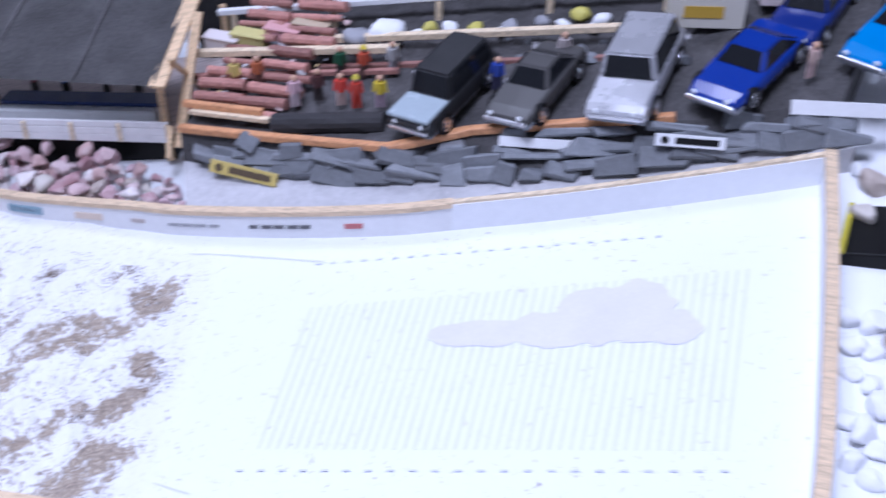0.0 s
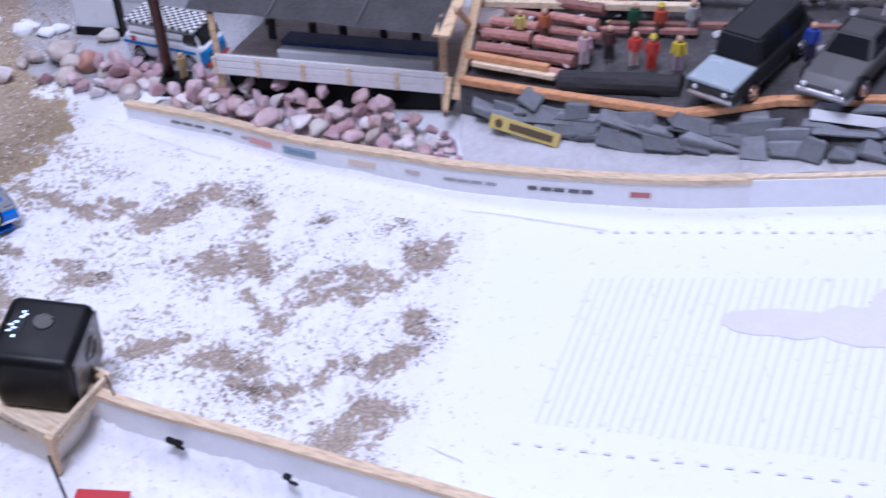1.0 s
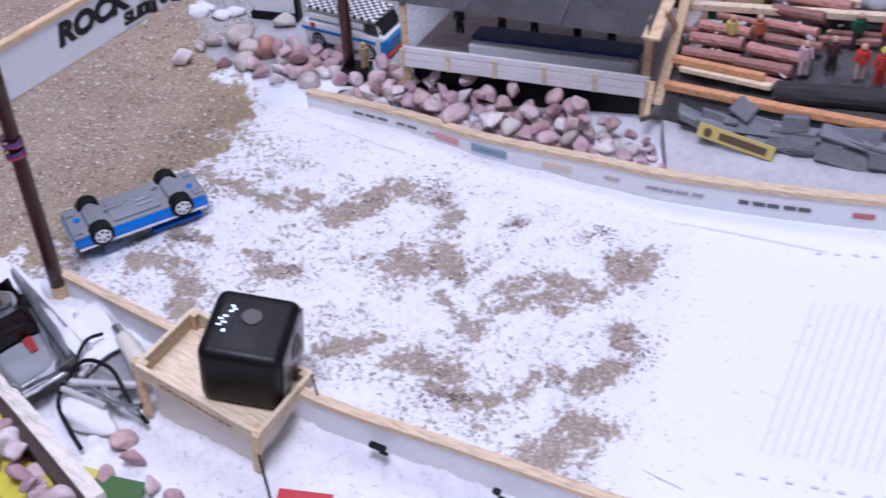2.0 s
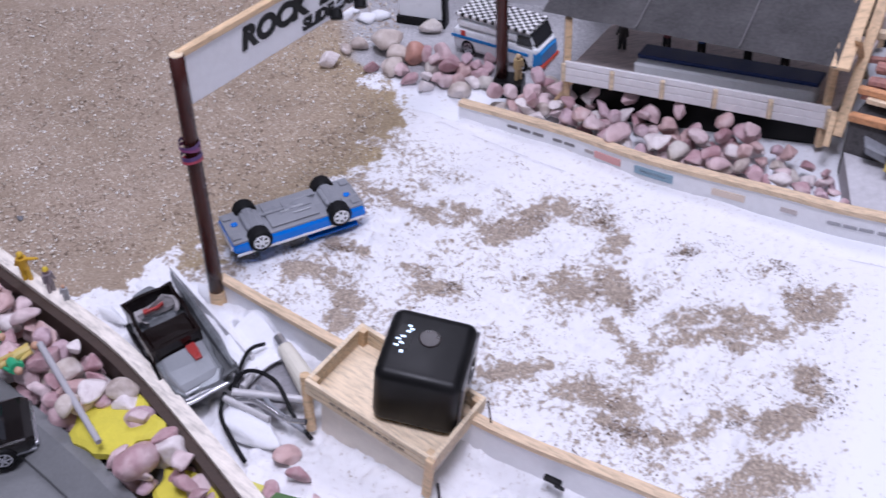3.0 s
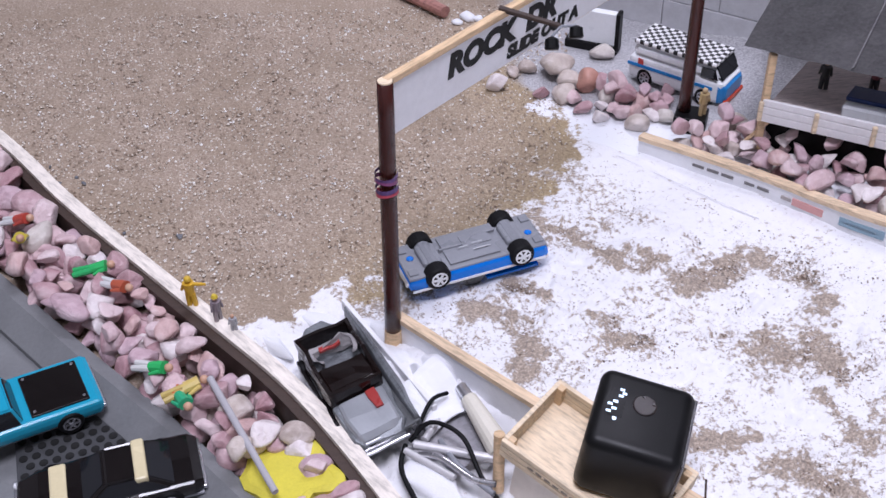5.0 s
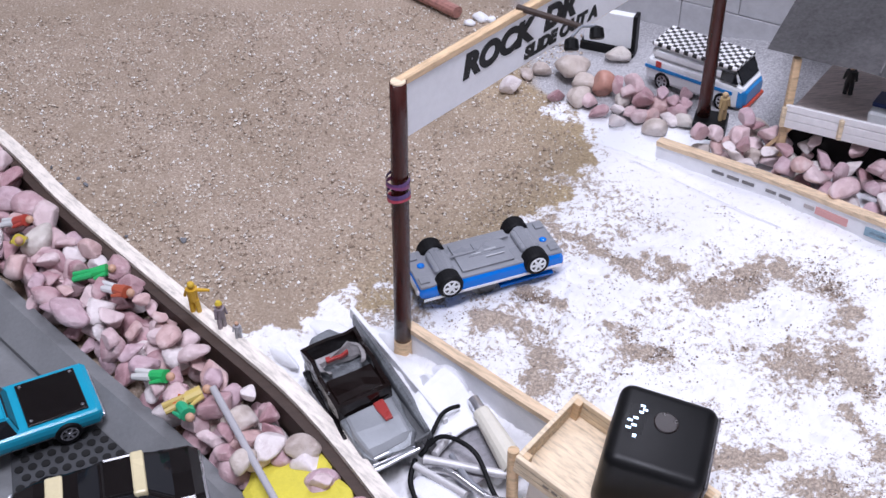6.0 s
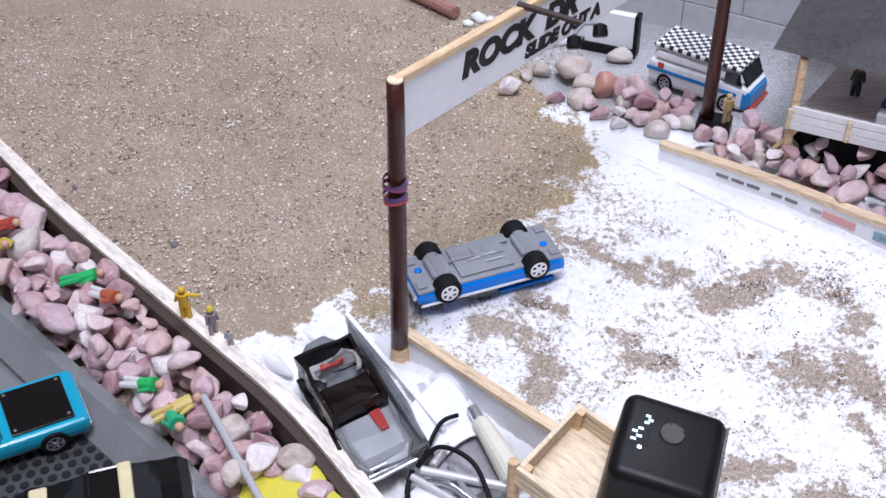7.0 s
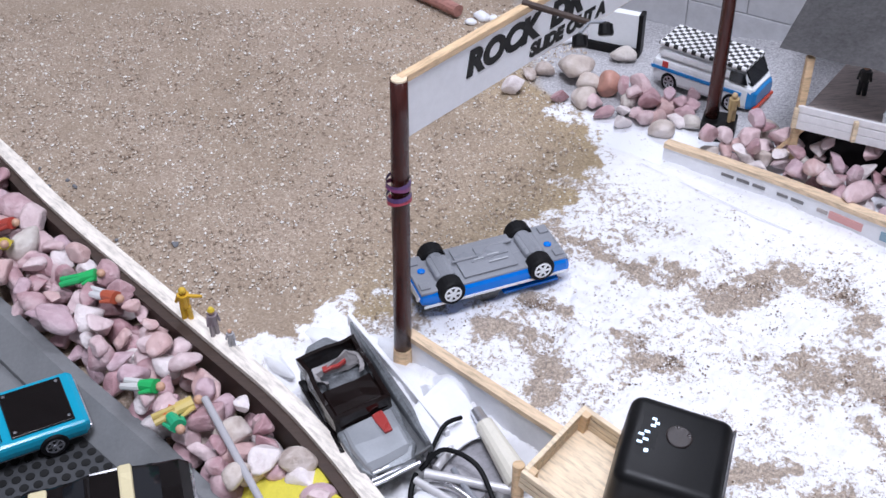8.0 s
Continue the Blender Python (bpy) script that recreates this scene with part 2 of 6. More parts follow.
DIRT_MORE = [(0.186, -0.110, 0.212, -0.123, 0.0035), (0.202, -0.051, 0.214, -0.069, 0.0050), (0.114, -0.002, 0.125, -0.004, 0.0058), (0.092, 0.086, 0.112, 0.061, 0.0046), (0.114, 0.058, 0.143, 0.063, 0.0046), (0.032, 0.030, 0.046, 0.017, 0.0046), (0.058, 0.008, 0.073, -0.007, 0.0058), (0.063, -0.013, 0.065, -0.028, 0.0056), (0.060, 0.043, 0.074, 0.035, 0.0040), (0.104, 0.015, 0.109, 0.013, 0.0030), (0.142, -0.072, 0.164, -0.066, 0.0032), (0.173, -0.087, 0.204, -0.104, 0.0044), (0.250, -0.004, 0.273, -0.016, 0.0030), (0.234, -0.124, 0.247, -0.125, 0.0056)]


def side_of(line, X, Y):
    """Signed distance of points to a line: over nothing to its left."""
    best = np.full(X.shape, 1e9)
    sign = np.ones(X.shape)
    for (ax, ay), (bx, by) in zip(line, line[1:]):
        dx, dy = bx - ax, by - ay
        u = np.clip(((X - ax) * dx + (Y - ay) * dy) / (dx * dx + dy * dy), 0, 1)
        d = np.hypot(X - ax - u * dx, Y - ay - u * dy)
        c = dx * (Y - ay) - dy * (X - ax)
        near = d < best
        best = np.where(near, d, best)
        sign = np.where(near, np.sign(c), sign)
    return best * sign


def soft_noise(X, Y, scale, seed, octaves=4):
    out, amp, tot = np.zeros(X.shape), 1.0, 0.0
    rng = np.random.RandomState(seed)
    for o in range(octaves):
        tbl = rng.rand(64, 64)
        u, v = X * scale * 2 ** o + 7.3 * o, Y * scale * 2 ** o + 3.1 * o
        iu, iv = np.floor(u).astype(int), np.floor(v).astype(int)
        fu, fv = u - iu, v - iv
        fu, fv = fu * fu * (3 - 2 * fu), fv * fv * (3 - 2 * fv)
        g = lambda a, b: tbl[(iu + a) % 64, (iv + b) % 64]
        out += amp * ((g(0, 0) * (1 - fu) + g(1, 0) * fu) * (1 - fv) + (g(0, 1) * (1 - fu) + g(1, 1) * fu) * fv)
        tot += amp
        amp *= 0.55
    return out / tot


def ground_material():
    m, nt, b = nodes_of("ground_surface", 0.85)

    def at(attribute):
        n = nt.nodes.new("ShaderNodeAttribute")
        n.attribute_name = attribute
        return n.outputs["Fac"]

    snow, dirt, paper = at("snow"), at("dirt"), at("paper")
    # sand: warm grey grit with pale and dark grains
    grit = noise_at(nt, 700, 5, 0.75)
    mid = noise_at(nt, 90, 5, 0.65)
    broad = noise_at(nt, 14, 4, 0.6)
    sand = ramp(nt, grit, [(0.32, (0.165, 0.120, 0.088)), (0.48, (0.330, 0.255, 0.190)), (0.64, (0.58, 0.48, 0.385))])
    sand = mixc(nt, ramp(nt, mid, [(0.35, (0.0,) * 3), (0.7, (0.45,) * 3)]), sand, (0.365, 0.285, 0.225))
    tan = at("tan")
    sand = mixc(nt, maths(nt, "MULTIPLY", tan, 0.75), sand, ramp(nt, grit, [(0.32, (0.17, 0.115, 0.05)), (0.66, (0.56, 0.44, 0.24))]))
    sand = mixc(nt, ramp(nt, broad, [(0.42, (0.0,) * 3), (0.62, (0.45,) * 3)]), sand, (0.27, 0.205, 0.14))
    vor = add(nt, "ShaderNodeTexVoronoi", Scale=420.0)
    nt.links.new(coords(nt), vor.inputs["Vector"])
    pale = ramp(nt, vor.outputs["Distance"], [(0.16, (1,) * 3), (0.30, (0,) * 3)])
    some = ramp(nt, noise_at(nt, 160, 3, 0.7), [(0.50, (0,) * 3), (0.58, (1,) * 3)])
    sand = mixc(nt, maths(nt, "MULTIPLY", pale, some), sand, (0.72, 0.68, 0.62))
    # dirt on the snow, broken into crumbs
    crumbs = noise_at(nt, 300, 6, 0.8)
    blot = noise_at(nt, 75, 5, 0.7)
    lim = maths(nt, "ADD", maths(nt, "MULTIPLY", crumbs, 2.3), maths(nt, "MULTIPLY", blot, 0.9))
    dm = maths(nt, "SUBTRACT", maths(nt, "ADD", dirt, 0.10), maths(nt, "SUBTRACT", lim, 1.20))
    dm = ramp(nt, dm, [(0.0, (0,) * 3), (0.24, (0.86,) * 3)])
    brown = ramp(nt, grit, [(0.36, (0.10, 0.066, 0.042)), (0.50, (0.29, 0.212, 0.142)), (0.64, (0.56, 0.45, 0.335))])
    white = ramp(nt, noise_at(nt, 300, 5, 0.7), [(0.28, (0.72, 0.71, 0.72)), (0.48, (0.83, 0.83, 0.85))])
    white = mixc(nt, paper, white, (0.78, 0.795, 0.83))
    powder = mixc(nt, dm, white, brown)
    edge = maths(nt, "ADD", snow, maths(nt, "MULTIPLY", maths(nt, "SUBTRACT", crumbs, 0.5), 0.9))
    sm = ramp(nt, edge, [(0.44, (0,) * 3), (0.56, (1,) * 3)])
    gravel = ramp(nt, grit, [(0.30, (0.20, 0.20, 0.21)), (0.5, (0.40, 0.395, 0.41)), (0.68, (0.62, 0.61, 0.63))])
    whole = mixc(nt, at("gravel"), mixc(nt, sm, sand, powder), gravel)
    nt.links.new(whole, b.inputs["Base Color"])
    h = maths(nt, "MULTIPLY", grit, maths(nt, "SUBTRACT", 1.0, maths(nt, "MULTIPLY", paper, 0.93)))
    bump(nt, b, h, 0.6, 0.0012)
    return m


def build_ground():
    xs = np.concatenate([np.linspace(-0.50, -0.302, 50), np.linspace(-0.30, 0.36, 410), np.linspace(0.364, 0.85, 110)])
    ys = np.concatenate([np.linspace(-0.55, -0.225, 60), np.linspace(-0.22, 0.32, 335), np.linspace(0.324, 0.55, 45)])
    nx, ny = len(xs), len(ys)
    X, Y = np.meshgrid(xs, ys)
    Z = 0.235 * 0.015 * np.log1p(np.exp((X - 0.2) / 0.015))
    snow = np.clip(0.5 - side_of(SNOW_EDGE, X, Y) / 0.034 + (soft_noise(X, Y, 55, 3) - 0.5) * 1.7, 0, 1)
    dirt = np.zeros(X.shape)
    WX = X + (soft_noise(X, Y, 60, 31) - 0.5) * 0.022 + (soft_noise(X, Y, 220, 33) - 0.5) * 0.006
    WY = Y + (soft_noise(X, Y, 60, 32) - 0.5) * 0.022 + (soft_noise(X, Y, 220, 34) - 0.5) * 0.006
    for x0, y0, x1, y1, r in DIRT + DIRT_MORE:
        dx, dy = x1 - x0, y1 - y0
        u = np.clip(((WX - x0) * dx + (WY - y0) * dy) / (dx * dx + dy * dy), 0, 1)
        d = np.hypot(WX - x0 - u * dx, WY - y0 - u * dy)
        dirt = np.maximum(dirt, 0.60 * np.exp(-(d / (1.35 * r)) ** 2.0))
    dirt *= 0.45 + 1.1 * soft_noise(X, Y, 150, 35)
    n = soft_noise(X, Y, 38, 5)
    ends = side_of([(0.245, -0.30), (0.262, -0.185), (0.302, -0.115), (0.335, -0.055), (0.30, -0.01), (0.24, 0.085), (0.155, 0.15)], X, Y)
    inside = np.clip(ends / 0.02, 0, 1)
    far_side = -side_of([(p.x, p.y) for p in FAR], X, Y)
    inside *= np.clip((far_side - 0.030) / 0.03, 0, 1)
    near_side = side_of([(p.x, p.y) for p in NEAR], X, Y)
    dirt = np.where(near_side > 0, dirt, 0) * np.clip(inside + 0.3, 0, 1) + 0.30 * inside * np.clip((n - 0.38) / 0.2, 0, 1) * (near_side > 0)
    dirt += 0.34 * np.exp(-np.clip(-side_of(SNOW_EDGE, X, Y), 0, 9) / 0.016) * (near_side > 0.004) * (soft_noise(X, Y, 70, 21) > 0.45)
    paper = np.clip(-ends / 0.015, 0, 1) * (near_side > 0)
    outside = np.clip(-near_side / 0.01, 0, 1) * np.clip(-side_of(SNOW_EDGE, X, Y) / 0.02 - 0.3, 0, 1)
    low = side_of([(p.x, p.y) for p in RAIL], X, Y)
    Z += (soft_noise(X, Y, 60, 9, 3) - 0.5) * 0.0035 * (1 - paper)
    Z += (snow * (1 - paper)) * 0.0012
    lumps = soft_noise(X, Y, 150, 37, 4)
    Z += inside * snow * (np.clip(lumps - 0.48, 0, 1) * 0.011 + (soft_noise(X, Y, 420, 38, 2) - 0.5) * 0.0013)
    sand_bumps = (1 - snow) * (soft_noise(X, Y, 330, 39, 3) - 0.5) * 0.0009
    Z += sand_bumps
    # Beyond the rail, darker sand colour replaces snow to suggest shadows between pebbles.
    snow = np.where((low < -0.006) & (X < 0.012), 0, snow)
    Z -= 0.009 * outside * np.clip((0.30 - X) / 0.05, 0, 1)
    mound = np.exp(-(((X + 0.0) / 0.030) ** 2 + ((Y + 0.022) / 0.022) ** 2)) * 0.016
    Z += mound * np.clip(-near_side / 0.004, 0, 1)
    Z -= 0.012 * np.clip((-low - 0.001) / 0.004, 0, 1) * (X < 0.1)
    Z -= 0.010 * np.clip((-side_of([(-0.52, 0.36), (-0.300, 0.142), (-0.199, 0.040), (-0.112, -0.045), (-0.060, -0.100), (-0.036, -0.130), (0.02, -0.21)], X, Y)) / 0.004, 0, 1) * (X < 0.0)
    co = np.stack([X.ravel(), Y.ravel(), Z.ravel()], 1)
    i = np.arange(nx * ny).reshape(ny, nx)
    quads = np.stack([i[:-1, :-1].ravel(), i[:-1, 1:].ravel(), i[1:, 1:].ravel(), i[1:, :-1].ravel()], 1)
    me = bpy.data.meshes.new("ground")
    me.from_pydata(co.tolist(), [], quads.tolist())
    gravel = np.clip((-far_side - 0.002) / 0.004, 0, 1) * np.clip((side_of([(0.060, 0.262), (0.094, 0.232), (0.118, 0.209), (0.140, 0.194), (0.181, 0.196), (0.205, 0.165), (0.36, 0.0)], X, Y) + (soft_noise(X, Y, 50, 8) - 0.5) * 0.02) / 0.006, 0, 1) * np.clip((X - 0.072) / 0.015, 0, 1) * (Y > -0.15)
    gravel *= 0.25 + 0.75 * np.clip((0.30 - X) / 0.03 + soft_noise(X, Y, 40, 12) - 0.3, 0, 1)
    tan = np.exp(-np.clip(side_of(SNOW_EDGE, X, Y), 0, 9) / 0.035) * np.clip((X + 0.06) / 0.05, 0, 1)
    for nm, arr in (("snow", snow), ("dirt", dirt), ("paper", paper), ("tan", tan), ("gravel", gravel)):
        me.attributes.new(nm, "FLOAT", "POINT").data.foreach_set("value", arr.ravel().astype(np.float32))
    me.polygons.foreach_set("use_smooth", [True] * len(me.polygons))
    me.materials.append(ground_material())
    tagged(new("ground", me), "tan sand meeting white powder snow strewn with brown dirt", "ground", kind="structure")


build_ground()

# the table that carries the track, and the room round it
table = thing("table", Matrix(), "dark wooden table that carries the whole track", "table", kind="structure")
part("table_top", boxes((0.175, 0.0, -0.045, 1.44, 1.18, 0.04)), DARK_WOOD, table)
for sx in (-1, 1):
    for sy in (-1, 1):
        part("leg", boxes((0.175 + sx * 0.66, sy * 0.53, -0.4125, 0.06, 0.06, 0.695)), DARK_WOOD, table)
tagged(part("floor", boxes((0.2, 0.0, -0.78, 2.6, 2.4, 0.04)), CONCRETE), "grey concrete floor of the room", "floor", kind="structure")
for nm, spec in (("wall_north", (0.2, 1.25, 0.42, 2.8, 0.1, 2.4)), ("wall_south", (0.2, -1.25, 0.42, 2.8, 0.1, 2.4)), ("wall_east", (1.55, 0, 0.42, 0.1, 2.4, 2.4)), ("wall_west", (-1.15, 0, 0.42, 0.1, 2.4, 2.4)), ("ceiling", (0.2, 0, 1.66, 2.8, 2.6, 0.08))):
    tagged(part(nm, boxes(spec, bevel=0.0), ROOM_PAINT), "plain painted room " + nm.split("_")[0], nm.split("_")[0], kind="structure")


# ---- barriers of the chute ----
def barrier(name, line, label, h=0.018, cap=True, wide=0.006):
    t = thing(name, Matrix(), label, "barrier", kind="structure")
    up = h if callable(h) else (lambda q: h)
    part("board", strip(line, wide * 0.7, -0.012, lambda q: up(q) - 0.003), BOARD_WHITE, t, "white-papered board face")
    if cap:
        part("top_edge", strip(line, wide, lambda q: up(q) - 0.003, up), PINE_EDGE, t, "bare pine top edge")
    return t


cut = 42


def far_height(q):
    return 0.0118 + 0.0062 * min(1, max(0, (q.x - 0.15) / 0.16))


far_barrier = barrier("barrier_far", FAR[:cut], "low white barrier with a bare pine top edge", far_height)
far_right = thing("barrier_paper", Matrix(), "low barrier covered in lilac-white printed paper", "barrier", kind="structure")
part("board", strip(FAR[cut - 1:], 0.0045, -0.004, 0.0165), PAPER, far_right)
part("top_edge", strip(FAR[cut - 1:], 0.0032, 0.0165, 0.018), PINE_PALE, far_right)
barrier("barrier_near", NEAR, "low white barrier with a tan wooden top edge", 0.020, True, 0.0052)
END = smooth_line(on_ground([(0.626, -0.212), (0.587, -0.262), (0.547, -0.311), (0.494, -0.372), (0.44, -0.42)]))
barrier("barrier_end", END, "tan wooden board edge closing the white chute", 0.020, True, 0.006)
t = thing("kerb_rail", Matrix(), "weathered whitish wooden rail with a dark outer side", "rail", kind="structure")
part("side", strip(offset_line(RAIL, -0.0078), 0.005, -0.013, 0.0095), DARK_WOOD, t, "dark brown side of the rail")
part("rail", strip(offset_line(RAIL, -0.0012), 0.0078, -0.003, 0.012), wood("weathered", (0.76, 0.70, 0.62), 0.7, (1, 5, 5), -48), t)


# ---- toy makers ----
GLASS_BLACK = surface("glass_black", (0.012, 0.013, 0.016), 0.08, grain=0.1, relief=0)
PAINTS = {}


def paint(name, colour, rough=0.2, metal=0.0):
    if name not in PAINTS:
        PAINTS[name] = surface(name, colour, rough, metal, grain=0.05, scale=150, relief=0)
    return PAINTS[name]


def hull(stations, round_top=0.0018, bm=None):
    """A car's lower body from stations (x, bottom, top, half width), with rounded shoulders."""
    bm = bm or bmesh.new()
    rings = []
    for x, zb, zt, w in stations:
        r = min(round_top, (zt - zb) * 0.4)
        sec = [(-w + r * 0.5, zb), (-w, zb + r), (-w - 0.0003, (zb + zt) / 2), (-w, zt - r), (-w + r * 0.3, zt - r * 0.3), (-w + r, zt), (0, zt + 0.0003), (w - r, zt), (w - r * 0.3, zt - r * 0.3), (w, zt - r), (w + 0.0003, (zb + zt) / 2), (w, zb + r), (w - r * 0.5, zb)]
        rings.append([bm.verts.new((x, y, z)) for y, z in sec])
    n = len(rings[0])
    for a, b in zip(rings, rings[1:]):
        for k in range(n):
            bm.faces.new((a[k], a[(k + 1) % n], b[(k + 1) % n], b[k]))
    bm.faces.new(rings[0])
    bm.faces.new(rings[-1][::-1])
    return bm


def cabin_corners(x0, x1, t0, t1, z0, z1, wb, wt):
    return [Vector(p) for p in ((x0, -wb, z0), (x1, -wb, z0), (x1, wb, z0), (x0, wb, z0), (t0, -wt, z1), (t1, -wt, z1), (t1, wt, z1), (t0, wt, z1))]


CABIN_FACES = {"side_window": ((0, 1, 5, 4), (2, 3, 7, 6)), "windshield": ((1, 2, 6, 5),), "rear_window": ((3, 0, 4, 7),)}


def cabin(c, bevel=0.0012):
    bm = bmesh.new()
    v = [bm.verts.new(p) for p in c]
    for f in ((0, 3, 2, 1), (4, 5, 6, 7), (0, 1, 5, 4), (2, 3, 7, 6), (1, 2, 6, 5), (3, 0, 4, 7)):
        bm.faces.new([v[i] for i in f])
    bmesh.ops.bevel(bm, geom=list(bm.edges), offset=bevel, segments=2, affect="EDGES")
    return bm


def pane(c, idx, inset=0.16, out=0.0003):
    q = [c[i] for i in idx]
    mid = sum(q, Vector()) / 4
    nrm = (q[1] - q[0]).cross(q[3] - q[0]).normalized()
    q = [p.lerp(mid, inset) for p in q]
    bm = bmesh.new()
    a = [bm.verts.new(p + nrm * out) for p in q]
    b = [bm.verts.new(p - nrm * 0.0006) for p in q]
    bm.faces.new(a)
    bm.faces.new(b[::-1])
    for i in range(4):
        bm.faces.new((a[i], b[i], b[(i + 1) % 4], a[(i + 1) % 4]))
    return bm


def lathe(profile, n=24, axis="Y"):
    """A solid of revolution from (radius, height) pairs round the y or z axis."""
    bm = bmesh.new()
    rings = []
    for r, h in profile:
        ring = []
        for i in range(n):
            a = 2 * math.pi * i / n
            p = (r * math.cos(a), h, r * math.sin(a)) if axis == "Y" else (r * math.cos(a), r * math.sin(a), h)
            ring.append(bm.verts.new(p))
        rings.append(ring)
    for a, b in zip(rings, rings[1:]):
        for i in range(n):
            bm.faces.new((a[i], a[(i + 1) % n], b[(i + 1) % n], b[i]))
    bm.faces.new(rings[0])
    bm.faces.new(rings[-1])
    return bm


def wheel(parent, x, y, z, r, w, rim_mat):
    s = 1 if y > 0 else -1
    t = part("wheel", lathe([(r * 0.55, -w / 2), (r * 0.9, -w / 2), (r, -w * 0.36), (r, w * 0.36), (r * 0.9, w / 2), (r * 0.55, w / 2)]), RUBBER, parent, "black tyre", smooth=False)
    t.location = (x, y, z)
    bm = lathe([(r * 0.66, w * 0.30), (r * 0.66, w * 0.52), (r * 0.54, w * 0.54), (r * 0.52, w * 0.44), (r * 0.51, w * 0.30)], 20)
    for k in range(6):
        a = 2 * math.pi * k / 6
        box(bm, r * 0.29, w * 0.50, 0, r * 0.50, w * 0.1, r * 0.19, m=Matrix.Rotation(a, 4, "Y"))
    tube(bm, (0, w * 0.4, 0), (0, w * 0.6, 0), r * 0.17, n=10)
    if s < 0:
        bmesh.ops.transform(bm, matrix=Matrix.Rotation(math.pi, 4, "Z"), verts=bm.verts)
    part("rim", bm, rim_mat, t, "bright spoked rim")
    return t


def toy_car(name, m, label, style, colour, length=0.076, width=0.030, stripe=None, rim=None, group="", roof=None, hood=None, tyre=(0.0064, 0.0056), underside=False):
    t = thing(name, m, label, "toy car", group)
    L, W = length / 2, width / 2
    base, belt = 0.0052, 0.0140
    if style == "pickup":
        st = [(-L, base + 0.002, belt - 0.001, W * 0.94), (-L * 0.95, base, belt, W), (-L * 0.1, base, belt, W), (L * 0.3, base, belt, W), (L * 0.8, base, belt - 0.0006, W * 0.98), (L * 0.97, base, belt - 0.0018, W * 0.93), (L, base + 0.002, belt - 0.004, W * 0.88)]
        cc = cabin_corners(-L * 0.12, L * 0.36, -L * 0.04, L * 0.16, belt - 0.0005, 0.0225, W * 0.9, W * 0.70)
    elif style == "suv":
        st = [(-L, base + 0.002, belt + 0.001, W * 0.96), (-L * 0.95, base, belt + 0.0015, W), (L * 0.3, base, belt + 0.0015, W), (L * 0.9, base, belt, W * 0.98), (L, base + 0.001, belt - 0.002, W * 0.95)]
        cc = cabin_corners(-L * 0.95, L * 0.36, -L * 0.9, L * 0.2, belt + 0.001, 0.027, W * 0.93, W * 0.80)
    else:
        st = [(-L, base + 0.003, belt - 0.002, W * 0.85), (-L * 0.9, base, belt - 0.0006, W * 0.96), (-L * 0.3, base, belt, W), (L * 0.2, base, belt - 0.0005, W), (L * 0.75, base, belt - 0.002, W * 0.96), (L * 0.96, base, belt - 0.0035, W * 0.86), (L, base + 0.002, belt - 0.0055, W * 0.7)]
        cc = cabin_corners(-L * 0.72, L * 0.30, -L * 0.36, L * 0.02, belt - 0.001, 0.0205, W * 0.90, W * 0.66)
    part("body", hull(st), colour, t, smooth=False)
    part("cabin", cabin(cc), roof or colour, t)
    for nm, faces in CABIN_FACES.items():
        for f in faces:
            part(nm, pane(cc, f), GLASS_BLACK, t, "dark glass")
    if hood:
        part("hood", boxes((L * 0.68, 0, belt + 0.0006, L * 0.60, W * 1.86, 0.0026), bevel=0.0009), hood, t, "pale hood panel")
    if style == "pickup":
        part("bed_cover", boxes((-L * 0.54, 0, belt + 0.0003, L * 0.66, W * 1.6, 0.0016)), GLOSS_BLACK, t, "glossy black bed cover")
        for sx in (-0.82, -0.26):
            for sy in (-1, 1):
                bm = lathe([(0.0008, 0.0), (0.0008, 0.0005), (0.0004, 0.0008)], 8, "Z")
                ob = part("bolt", bm, CHROME, t)
                ob.location = (L * sx, sy * W * 0.66, belt + 0.0011)
    for x, y in ((L * 0.60, W - 0.0018), (L * 0.60, -W + 0.0018), (-L * 0.60, W - 0.0018), (-L * 0.60, -W + 0.0018)):
        wheel(t, x, y, 0.0060, *tyre, rim or CHROME)
    part("bumper", boxes((L + 0.0002, 0, base + 0.0028, 0.0018, W * 1.75, 0.0022)), CHROME, t, "chrome front bumper")
    part("bumper", boxes((-L - 0.0002, 0, base + 0.0028, 0.0018, W * 1.8, 0.0022)), CHROME, t, "chrome rear bumper")
    for sy in (-1, 1):
        ob = part("headlight", lathe([(0.0014, 0), (0.0014, 0.0008), (0.0008, 0.0013)], 10, "Z"), STRIPE_WHITE, t)
        ob.matrix_basis = pose(L - 0.0008, sy * W * 0.60, base + 0.0060, 0, 90, 0)
        if stripe:
            part("stripe", boxes((0, sy * (W + 0.0003), belt - 0.0021, length * 0.96, 0.0006, 0.0014), bevel=0.0001), stripe, t, "white side stripe")
    part("chassis", boxes((0, 0, base - 0.0003, length * 0.985, width * 0.93, 0.0016), (0, 0, base - 0.0014, length * 0.34, width * 0.6, 0.0012), (0.002, -0.002, base - 0.0022, length * 0.16, 0.0012, 0.001)), GREY_PLASTIC, t, "grey plastic base plate")
